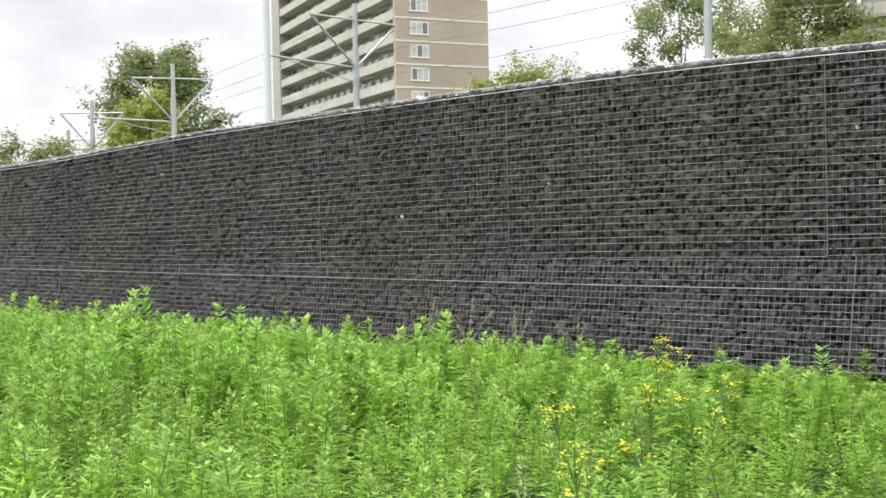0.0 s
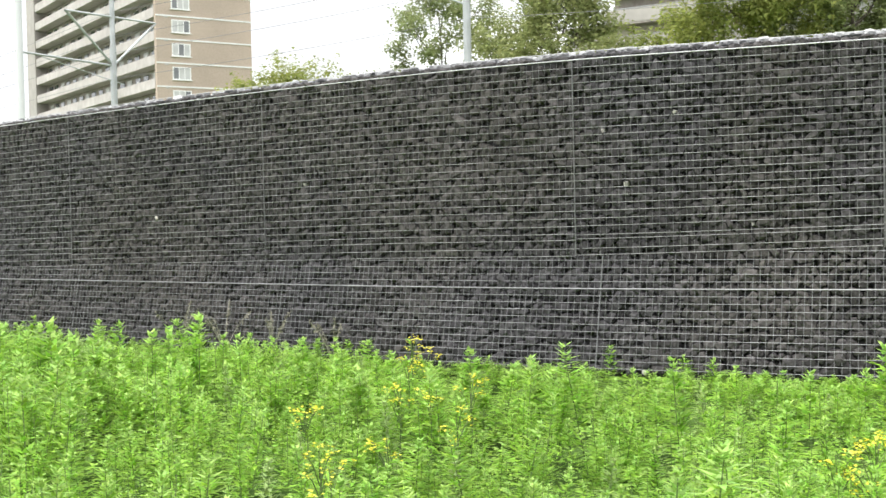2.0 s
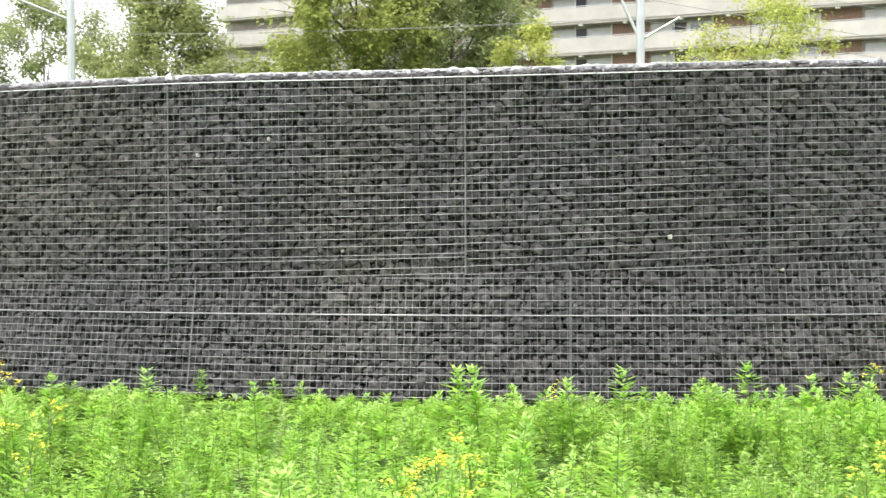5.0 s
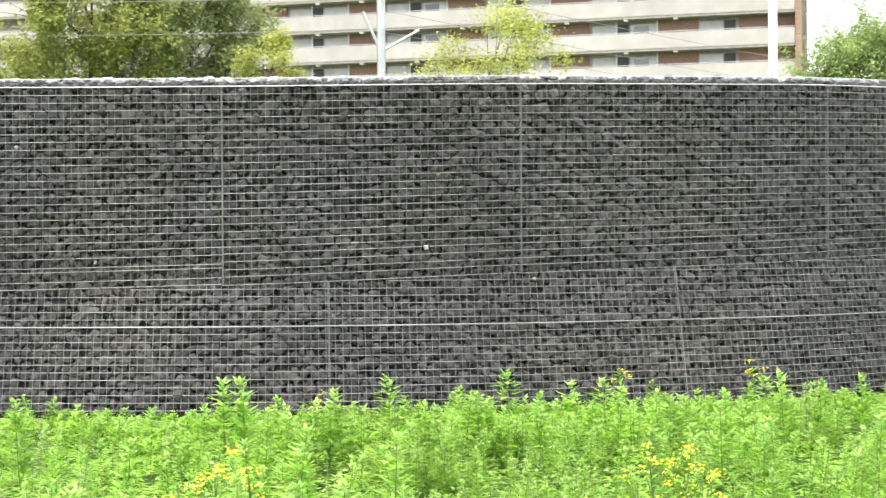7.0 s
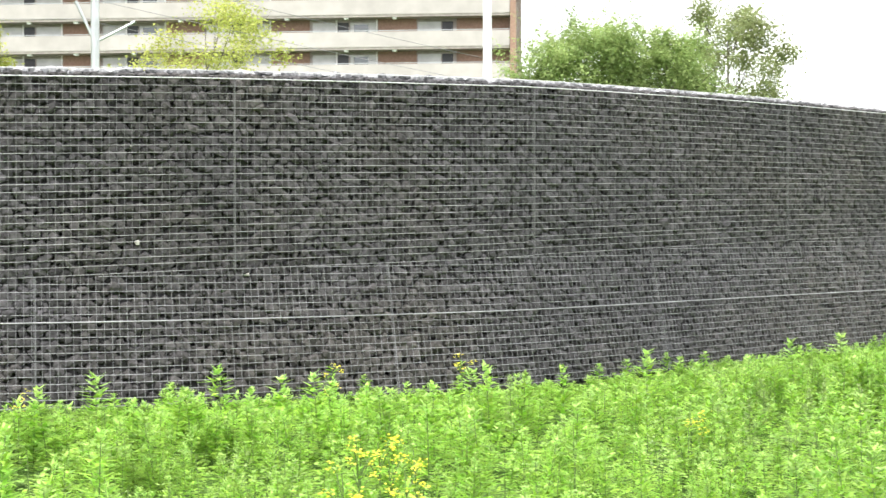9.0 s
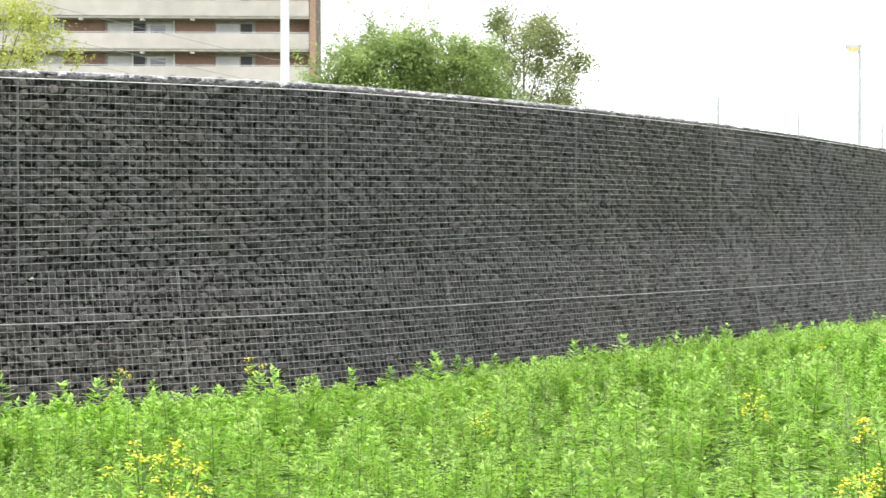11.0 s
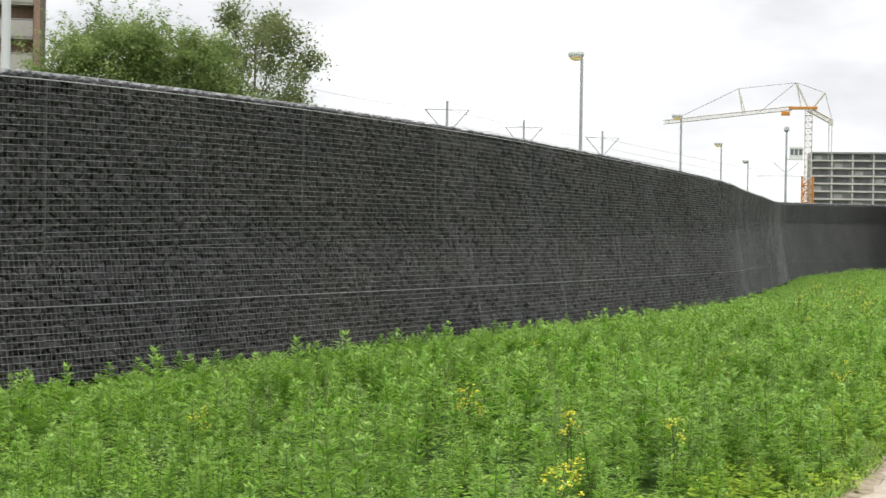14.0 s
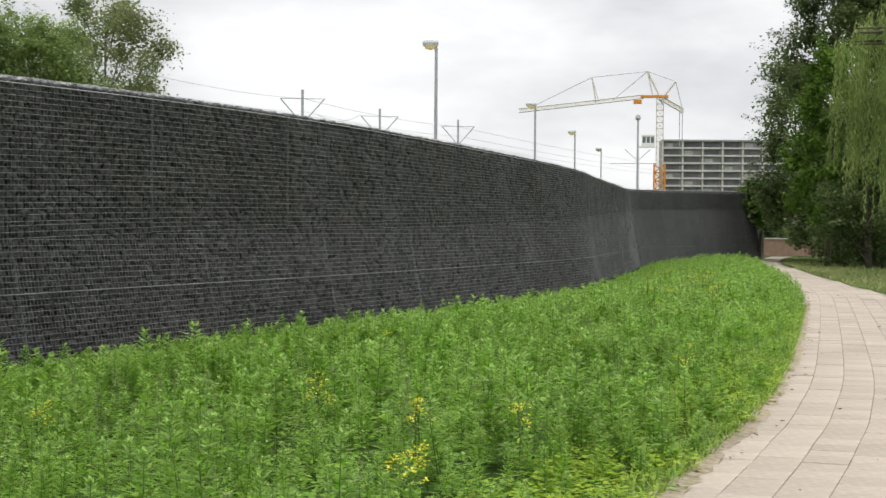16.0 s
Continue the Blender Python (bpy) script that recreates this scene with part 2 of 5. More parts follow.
def mesh_np(name, verts, faces, mat=None, smooth=False):
    """A mesh from arrays: verts (n, 3), faces (m, k)."""
    me = bpy.data.meshes.new(name)
    verts = np.asarray(verts, np.float32)
    faces = np.asarray(faces, np.int32)
    m, k = faces.shape
    me.vertices.add(len(verts))
    me.vertices.foreach_set("co", verts.ravel())
    me.loops.add(m * k)
    me.loops.foreach_set("vertex_index", faces.ravel())
    me.polygons.add(m)
    me.polygons.foreach_set("loop_start", np.arange(m, dtype=np.int32) * k)
    me.polygons.foreach_set("use_smooth", np.full(m, smooth))
    me.update(calc_edges=True)
    if mat:
        me.materials.append(mat)
    return me


def gather(pieces):
    """Joins (verts, faces) pairs with faces of one size."""
    vs, fs, base = [], [], 0
    for v, f in pieces:
        vs.append(v)
        fs.append(np.asarray(f) + base)
        base += len(v)
    return np.concatenate(vs), np.concatenate(fs)


BOX_F = np.array([[0, 3, 2, 1], [4, 5, 6, 7], [0, 1, 5, 4], [1, 2, 6, 5], [2, 3, 7, 6], [3, 0, 4, 7]])


def box_np(x0, x1, y0, y1, z0, z1):
    return np.array([[x0, y0, z0], [x1, y0, z0], [x1, y1, z0], [x0, y1, z0], [x0, y0, z1], [x1, y0, z1], [x1, y1, z1], [x0, y1, z1]], float), BOX_F


def tube_np(points, radii, sides=6):
    """A tube along points, as quads, with closed ends left open."""
    pts = np.asarray(points, float)
    radii = np.broadcast_to(np.asarray(radii, float), (len(pts),))
    d = np.gradient(pts, axis=0)
    d /= np.linalg.norm(d, axis=1)[:, None] + 1e-12
    ref = np.array([0, 0, 1.0]) if abs(d[:, 2]).mean() < 0.8 else np.array([1.0, 0, 0])
    u = np.cross(d, ref)
    u /= np.linalg.norm(u, axis=1)[:, None] + 1e-12
    w = np.cross(d, u)
    a = np.arange(sides) * 2 * np.pi / sides
    v = pts[:, None] + radii[:, None, None] * (np.cos(a)[None, :, None] * u[:, None] + np.sin(a)[None, :, None] * w[:, None])
    n = len(pts)
    i, j = np.meshgrid(np.arange(n - 1), np.arange(sides), indexing="ij")
    j2 = (j + 1) % sides
    f = np.stack([i * sides + j, i * sides + j2, (i + 1) * sides + j2, (i + 1) * sides + j], -1).reshape(-1, 4)
    return v.reshape(-1, 3), f


def bar_np(a, b, r, sides=5):
    return tube_np([a, b], r, sides)


def part(name, vf, mat, parent, label="", m=None):
    """One mesh object under a thing or a part."""
    ob = new(name, mesh_np(name, vf[0], vf[1], mat))
    ob.parent = parent
    if m is not None:
        ob.matrix_basis = m
    if label:
        tagged(ob, label)
    return ob


def thing(name, label, category, m, group="", kind=""):
    ob = new(name)
    ob.empty_display_size = 0.2
    ob.matrix_basis = m
    return tagged(ob, label, category, group, kind)


def polar(az, dist, z=0.0):
    back = float(np.interp(az, (0, 30, 45, 57, 62), (0, -0.15, -0.2, -0.35, -0.48)))
    return Vector((dist * math.sin(radians(az)), dist * math.cos(radians(az)) + back, z))


def catmull(points, n=14):
    p = np.asarray(points, float)
    p = np.vstack([2 * p[0] - p[1], p, 2 * p[-1] - p[-2]])
    out = []
    for k in range(1, len(p) - 2):
        t = np.linspace(0, 1, n, endpoint=False)[:, None]
        a, b, c, d = p[k - 1], p[k], p[k + 1], p[k + 2]
        out.append(0.5 * (2 * b + (c - a) * t + (2 * a - 5 * b + 4 * c - d) * t ** 2 + (3 * b - a - 3 * c + d) * t ** 3))
    out.append(p[-2][None])
    return np.concatenate(out)


# ---- the gabion wall's line: x, y, top height, seam height ----
WALL = [(-34.0, 50.5, 2.30, 0.98), (-21.0, 39.5, 2.36, 0.94), (-13.2, 31.8, 2.40, 0.90), (-7.7, 26.2, 2.47, 0.90), (-4.0, 22.0, 2.68, 0.88), (-0.55, 18.05, 2.82, 0.96), (1.85, 15.3, 2.87, 1.03), (3.55, 13.62, 2.88, 1.05),
        (5.05, 12.45, 2.87, 1.09), (6.28, 11.65, 2.875, 1.13), (8.03, 10.8, 2.91, 1.20), (10.2, 10.15, 2.96, 1.26), (11.85, 9.97, 3.01, 1.31), (15.9, 10.05, 3.10, 1.41),
        (20.7, 10.05, 3.13, 1.48), (25.8, 10.2, 3.11, 1.54), (34.0, 10.7, 3.065, 1.69), (38.8, 11.2, 3.03, 1.82), (42.43, 11.94, 3.020, 1.90), (47.37, 12.88, 3.020, 2.02), (52.29, 13.83, 3.040, 2.13), (56.99, 14.82, 3.060, 2.22), (61.50, 15.79, 3.150, 2.35), (64.41, 16.11, 3.200, 2.40), (66.87, 15.75, 3.235, 2.44), (69.79, 15.13, 3.280, 2.47), (72.98, 14.55, 3.340, 2.51), (76.63, 14.11, 3.410, 2.56), (79.50, 13.98, 3.480, 2.60)]
LINE_Z, CELL = 0.75, 0.0655
curve = catmull(WALL)
arc = np.concatenate([[0], np.cumsum(np.linalg.norm(np.diff(curve[:, :2], axis=0), axis=1))])


def wall_at(s):
    """x, y, top, seam and the normal towards the path at arc length s (arrays)."""
    s = np.asarray(s, float)
    x, y, zt, zs = (np.interp(s, arc, curve[:, k]) for k in range(4))
    e = 0.4
    tx = np.interp(s + e, arc, curve[:, 0]) - np.interp(s - e, arc, curve[:, 0])
    ty = np.interp(s + e, arc, curve[:, 1]) - np.interp(s - e, arc, curve[:, 1])
    q = np.hypot(tx, ty) + 1e-9
    return x, y, zt, zs, ty / q, -tx / q


def face(s, z, out=0.0):
    """The wall's face: upright above the seam, leaning out towards its foot below it."""
    x, y, zt, zs, nx, ny = wall_at(s)
    o = out + np.clip(zs - z, 0, 3) * 0.20
    return np.stack([x + nx * o, y + ny * o, np.broadcast_to(z, x.shape)], -1)


def s_of(x):
    return float(np.interp(x, curve[:, 0], arc))


S_LEFT, S_RIGHT, S_END = s_of(-13.0), s_of(61.5), float(arc[-1])

# ---- ground ----
EDGE = [(-60.0, -6.0), (-30.0, -1.5), (-12.0, 0.6), (0.0, 1.3), (8.46, 1.54), (10.7, 1.63), (12.9, 1.77), (17.5, 2.26), (29.9, 3.93), (36.6, 4.95), (44.4, 6.5), (52.0, 8.1), (65.2, 11.05), (79.0, 13.35), (95.0, 15.0)]
edge = catmull(EDGE, 24)
PATH_WIDTH = 2.4


def edge_y(x):
    return np.interp(x, edge[:, 0], edge[:, 1])


def grid_ground():
    xs = np.concatenate([[-1500, -500, -150], np.arange(-60, 110, 1.5), [150, 300, 700, 1500]])
    ys = np.concatenate([[-1500, -400, -100], np.arange(-30, 70, 1.5), [120, 300, 700, 1500]])
    X, Y = np.meshgrid(xs, ys, indexing="ij")
    Z = np.zeros_like(X)
    for i in range(len(xs)):
        for j in range(len(ys)):
            off = Y[i, j] - edge_y(X[i, j])
            if off > 0.8 and off < 60:
                Z[i, j] = 0.04 * noise.noise(Vector((X[i, j] * 0.5, Y[i, j] * 0.5, 0)))
    v = np.stack([X, Y, Z - 0.06], -1).reshape(-1, 3)
    n, m = X.shape
    a, b = np.meshgrid(np.arange(n - 1), np.arange(m - 1), indexing="ij")
    f = np.stack([a * m + b, (a + 1) * m + b, (a + 1) * m + b + 1, a * m + b + 1], -1).reshape(-1, 4)
    return v, f


ground = new("ground", mesh_np("ground", *grid_ground(), M_SOIL, True))
tagged(ground, "green meadow soil that reaches the horizon", "ground", kind="structure")


# ---- gabion wall ----
gabion = thing("wall_gabion", "curved dark basalt gabion wall behind wire mesh", "wall", Matrix.Identity(4), kind="structure")


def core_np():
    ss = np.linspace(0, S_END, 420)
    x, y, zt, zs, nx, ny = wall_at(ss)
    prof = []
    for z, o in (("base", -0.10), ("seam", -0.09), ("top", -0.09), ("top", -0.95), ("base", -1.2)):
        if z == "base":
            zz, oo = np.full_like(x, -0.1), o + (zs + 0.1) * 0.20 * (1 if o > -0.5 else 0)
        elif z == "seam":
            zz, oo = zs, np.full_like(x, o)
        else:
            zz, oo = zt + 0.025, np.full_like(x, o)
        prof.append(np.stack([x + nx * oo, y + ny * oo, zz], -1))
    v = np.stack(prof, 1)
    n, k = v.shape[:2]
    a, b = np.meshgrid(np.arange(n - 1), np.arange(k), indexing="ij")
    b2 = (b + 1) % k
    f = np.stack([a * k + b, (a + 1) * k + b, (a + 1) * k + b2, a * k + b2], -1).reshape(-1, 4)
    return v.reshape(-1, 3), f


# dark sheet whose colour sets the shade seen in the gaps between stones
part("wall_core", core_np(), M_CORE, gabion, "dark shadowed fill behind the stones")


def far_face(s0, s1, name, lower):
    """Stone-filled faces where the baskets are too far off to tell stones apart."""
    ss = np.linspace(s0, s1, 150)
    x, y, zt, zs, nx, ny = wall_at(ss)
    rows = [face(ss, zs * k / 5 if lower else zs + (zt - zs) * k / 9, 0.0) for k in range(6 if lower else 10)]
    v = np.stack(rows, 1)
    n, k = v.shape[:2]
    a, b = np.meshgrid(np.arange(n - 1), np.arange(k - 1), indexing="ij")
    f = np.stack([a * k + b, (a + 1) * k + b, (a + 1) * k + b + 1, a * k + b + 1], -1).reshape(-1, 4)
    return part(name, (v.reshape(-1, 3), f), M_FARWALL_LOW if lower else M_FARWALL, gabion)


for s0, s1 in ((S_RIGHT, S_END), (0, S_LEFT)):
    far_face(s0, s1, "lower_stone_face", True)
    far_face(s0, s1, "upper_stone_face", False)

# stones: blocky lumps of twenty faces
PHI = (1 + 5 ** 0.5) / 2
ICO = np.array([(-1, PHI, 0), (1, PHI, 0), (-1, -PHI, 0), (1, -PHI, 0), (0, -1, PHI), (0, 1, PHI), (0, -1, -PHI), (0, 1, -PHI), (PHI, 0, -1), (PHI, 0, 1), (-PHI, 0, -1), (-PHI, 0, 1)])
ICO /= np.linalg.norm(ICO, axis=1)[:, None]
ICO_F = np.array([(0, 11, 5), (0, 5, 1), (0, 1, 7), (0, 7, 10), (0, 10, 11), (1, 5, 9), (5, 11, 4), (11, 10, 2), (10, 7, 6), (7, 1, 8), (3, 9, 4), (3, 4, 2), (3, 2, 6), (3, 6, 8), (3, 8, 9), (4, 9, 5), (2, 4, 11), (6, 2, 10), (8, 6, 7), (9, 8, 1)])


def stone_shape(r):
    q, _ = np.linalg.qr(r.normal(size=(3, 3)))
    v = ICO @ q
    v = np.sign(v) * np.abs(v) ** 0.55
    return v * r.uniform(0.82, 1.08, v.shape)


STONES = [stone_shape(rng) for _ in range(24)]


def lay_stones(s0, s1, z_low, z_high, mean_w, mean_h):
    """Courses of broken stone between two heights (functions of s): centre s, z, half width, half height."""
    out = []
    h = mean_h
    smid = np.arange(s0, s1, 2.0)
    zmax = max(z_high(smid))
    z = 0.0
    while z < zmax + 0.1:
        s = s0 + rng.uniform(0, mean_w)
        while s < s1:
            w = mean_w * (0.5 + rng.gamma(2.0, 0.26))
            zz = z + rng.normal(0, 0.028) + 0.022 * math.sin(s * 1.7 + z * 9) + 0.015 * math.sin(s * 5.3 + z * 4)
            if z_low(s) - 0.01 < zz < z_high(s):
                out.append((s + w / 2, zz, w * 0.58, h * rng.uniform(0.66, 1.08)))
            s += w * rng.uniform(0.95, 1.12)
        z += h
    return out


def seam_z(s):
    return wall_at(s)[3]


def top_z(s):
    return wall_at(s)[2]


S_COARSE = s_of(20.0)
stones = lay_stones(S_LEFT, s_of(-7.0), lambda s: 0.0, lambda s: top_z(s) - 0.035, 0.13, 0.080)
stones += lay_stones(s_of(-7.0), S_COARSE, lambda s: 0.0, lambda s: top_z(s) + 0.012, 0.074, 0.053)
S_COARSER = s_of(38.0)
stones += lay_stones(S_COARSE, S_COARSER, lambda s: 0.0, lambda s: top_z(s) - 0.035, 0.13, 0.080)
stones += lay_stones(S_COARSER, S_RIGHT, lambda s: 0.0, lambda s: top_z(s) - 0.075, 0.18, 0.105)
stones = np.array(stones)
near_mid = s_of(8.0)
order = np.hypot(stones[:, 0] - near_mid, (stones[:, 1] - 1.2) * 2.2)
nearest = np.argsort(order)[:300]
is_near = np.zeros(len(stones), bool)
is_near[nearest] = True


def stone_frames(st):
    p = face(st[:, 0], st[:, 1], -0.045)
    x, y, zt, zs, nx, ny = wall_at(st[:, 0])
    return p, np.stack([-ny, nx, 0 * nx], -1), np.stack([nx, ny, 0 * nx], -1)


pale = rng.random(len(stones)) < 0.0004
# pale stones that stand out: arc length and height
for ps, pz in ((46.7, 1.48), (49.25, 1.79), (52.96, 2.23), (53.68, 2.39), (53.22, 1.70), (54.36, 1.34), (57.25, 2.27), (57.43, 2.08), (58.35, 1.13), (57.34, 1.47)):
    pale[np.argmin(np.hypot(stones[:, 0] - ps, stones[:, 1] - pz))] = True
is_near &= ~pale
for group_mask, name, mat, lab in ((~is_near & ~pale, "stone_fill", M_STONE, "broken dark basalt filling the wire baskets"), (~is_near & pale, "pale_stones", M_PALE, "few pale stones among the dark ones")):
    st = stones[group_mask]
    if mat is M_PALE:
        st = st * np.array([1, 1, 0.55, 0.5])
    p, t, nn = stone_frames(st)
    k = rng.integers(0, 24, len(st))
    shp = np.array(STONES)[k]
    depth = rng.uniform(0.035, 0.06, len(st))
    ang = rng.normal(0, 0.36, len(st))
    lx = shp[:, :, 0] * st[:, None, 2]
    lz = shp[:, :, 2] * st[:, None, 3]
    c, s_ = np.cos(ang)[:, None], np.sin(ang)[:, None]
    lx, lz = c * lx - s_ * lz, s_ * lx + c * lz
    ly = shp[:, :, 1] * depth[:, None] + rng.normal(-0.008, 0.014, len(st))[:, None]
    v = p[:, None] + lx[..., None] * t[:, None] + ly[..., None] * nn[:, None]
    v[..., 2] += lz
    f = (ICO_F[None] + (np.arange(len(st)) * 12)[:, None, None]).reshape(-1, 3)
    ob = part(name, (v.reshape(-1, 3), f), mat, gabion, lab)
    tagged(ob, kind="stuff")
stone_meshes = [mesh_np("stone", STONES[k] * [1, 1, 1], ICO_F, M_STONE_ONE) for k in range(24)]
st = stones[is_near]
p, t, nn = stone_frames(st)
for i in range(len(st)):
    ob = new("stone", stone_meshes[int(rng.integers(0, 24))])
    ob.parent = gabion
    d = rng.uniform(0.035, 0.06)
    a = rng.normal(0, 0.36)
    off = rng.normal(-0.008, 0.014)
    basis = Matrix((t[i], nn[i], (0, 0, 1))).transposed().to_4x4()
    ob.matrix_basis = Matrix.Translation(p[i] + nn[i] * off) @ basis @ Matrix.Rotation(a, 4, 'Y') @ Matrix.Diagonal((st[i, 2], d, st[i, 3], 1))

# the heaped row of stones along the crown, coloured paler to paint in skylight
crown = []
for s in np.arange(0, S_END, 0.095):
    near = S_LEFT - 8 < s < S_COARSER
    for k in range(7 if near else 3):
        x, y, zt, zs, nx, ny = wall_at(s)
        back = 0.02 + k * (0.13 if near else 0.3) + rng.uniform(0, 0.06)
        hgt = 0.016 + 0.024 * math.sin(min(back, 0.5) * 3) + rng.uniform(-0.008, 0.008)
        hgt += 0.052 if k > 1 else 0.004
        crown.append((x - nx * back + rng.normal(0, 0.02), y - ny * back, zt + hgt, rng.uniform(0.035, 0.07), rng.uniform(0.02, 0.036), k))
crown = np.array(crown)
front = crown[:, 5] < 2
for name, rows_, mat, lab in (("crown_stones", crown[~front], M_CAP, "stones heaped along the top, skylight painted into their pale colour"), ("rim_stones", crown[front], M_STONE, "dark stones along the top rim")):
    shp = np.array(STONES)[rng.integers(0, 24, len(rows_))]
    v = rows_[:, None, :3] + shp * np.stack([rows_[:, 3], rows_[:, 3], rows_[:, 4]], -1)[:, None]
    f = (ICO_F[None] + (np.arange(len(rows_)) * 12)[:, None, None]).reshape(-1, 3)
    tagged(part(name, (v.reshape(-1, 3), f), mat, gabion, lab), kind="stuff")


# top wires of the baskets, coloured whitish to paint the sky-lit rim
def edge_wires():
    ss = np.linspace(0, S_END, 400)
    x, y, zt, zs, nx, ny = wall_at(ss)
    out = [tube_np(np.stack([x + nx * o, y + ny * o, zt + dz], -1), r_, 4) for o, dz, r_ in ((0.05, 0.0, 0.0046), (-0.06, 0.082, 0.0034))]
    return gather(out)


part("top_edge_wire", edge_wires(), M_WIRE_TOP, gabion, "galvanised top wires of the baskets, sky-lit rim painted into their colour")


# wire mesh panels
def wire_along(s0, s1, zf, out, r):
    """A wire that follows the face from s0 to s1 at the height zf(s)."""
    n = max(2, int((s1 - s0) / 0.45) + 1)
    ss = np.linspace(s0, s1, n)
    return tube_np(face(ss, zf(ss), out), r, 4)


def upper_panel(s0, s1, rows=27):
    w, o = [], []
    for k in range(rows):
        v = k / (rows - 1)
        sag = 0.0
        if k < 5:
            sag = rng.normal(0, 0.008)
        w.append(wire_along(s0, s1, lambda ss, v=v, sag=sag: seam_z(ss) + v * (top_z(ss) - seam_z(ss)) + sag, 0.022, 0.0025))
    for s in np.arange(s0, s1, CELL):
        zs, zt = float(seam_z(s)), float(top_z(s))
        o.append(tube_np(face(np.array([s, s + 0.004, s]), np.array([zs, (zs + zt) / 2, zt]), 0.016), 0.0022, 4))
    o.append(tube_np(face(np.full(2, s0 + 0.012), np.array([float(seam_z(s0)), float(top_z(s0))]), 0.026), 0.006, 4))
    return gather(w), gather(o)


def lower_panel(s0, s1):
    w, o, b = [], [], []
    k0, k1 = -int(LINE_Z / CELL), int((seam_z(np.array([s0, s1])).max() - LINE_Z) / CELL) + 1
    for k in range(k0, k1 + 1):
        z = LINE_Z + k * CELL
        ss = np.linspace(s0, s1, max(3, int((s1 - s0) / 0.25)))
        ok = seam_z(ss) > z + 0.01
        if ok.sum() < 2:
            continue
        ss = ss[ok]
        seg = tube_np(face(ss, np.full(len(ss), z), 0.034 if k == 0 else 0.022), 0.0060 if k == 0 else 0.0024, 4)
        (b if k == 0 else w).append(seg)
    for s in np.arange(s0, s1, CELL):
        zs = float(seam_z(s))
        o.append(tube_np(face(np.full(2, s), np.array([0.0, zs]), 0.014), 0.0023, 4))
    o.append(tube_np(face(np.full(2, s0 + 0.012), np.array([0.0, float(seam_z(s0))]), 0.026), 0.0042, 4))
    return gather(w + b), gather(o)


UPPER_POSTS = [S_LEFT, 38.2, 41.6, 45.13, 48.65, 52.67, 55.51, 58.19, 61.48, 66.28, 69.9, 73.5, 77.1, 80.7, 84.3, 87.9, 91.5, 95.1, 98.7, 102.3, 105.9, 109.5, 113.1, 116.7, 120.3, *np.arange(123.9, S_END, 3.6)]
LOWER_POSTS = [S_LEFT, 38.0, 41.7, 45.3, 48.96, 52.95, 56.44, 59.71, 63.41, 67.47, 71.08, 74.7, 78.3, 81.9, 85.5, 89.1, 92.7, 96.3, 99.9, 103.5, 107.1, 110.7, 114.3, 117.9, 121.5, *np.arange(125.1, S_END, 3.6)]
for s0, s1 in zip(UPPER_POSTS, UPPER_POSTS[1:]):
    if s0 < s1 < S_END:
        a, b = upper_panel(s0, s1)
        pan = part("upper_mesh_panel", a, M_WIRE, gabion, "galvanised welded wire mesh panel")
        part("upright_wires", b, M_WIRE_DIM, pan)
for s0, s1 in zip(LOWER_POSTS, LOWER_POSTS[1:]):
    if s0 < s1 < S_END:
        a, b = lower_panel(s0, s1)
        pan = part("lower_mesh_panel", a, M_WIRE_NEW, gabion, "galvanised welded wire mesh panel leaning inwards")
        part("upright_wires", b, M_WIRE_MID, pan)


# ---- weeds ----
def leaf_quads(base, way, length, width, fold=0.35, waist=0.45):
    """Lance-shaped leaves as folded quads: arrays of bases, directions, lengths and widths."""
    n = len(base)
    way = way / (np.linalg.norm(way, axis=1)[:, None] + 1e-9)
    side = np.cross(way, np.array([0, 0, 1.0]))
    side /= np.linalg.norm(side, axis=1)[:, None] + 1e-6
    up = np.cross(side, way)
    mid = base + way * (length * waist)[:, None]
    tip = base + way * length[:, None] - np.array([0, 0, 1.0]) * (length * 0.18)[:, None]
    l = mid + side * (width / 2)[:, None] + up * (width * fold * 0.4)[:, None]
    r = mid - side * (width / 2)[:, None] + up * (width * fold * 0.4)[:, None]
    return np.stack([base, l, tip, r], 1)


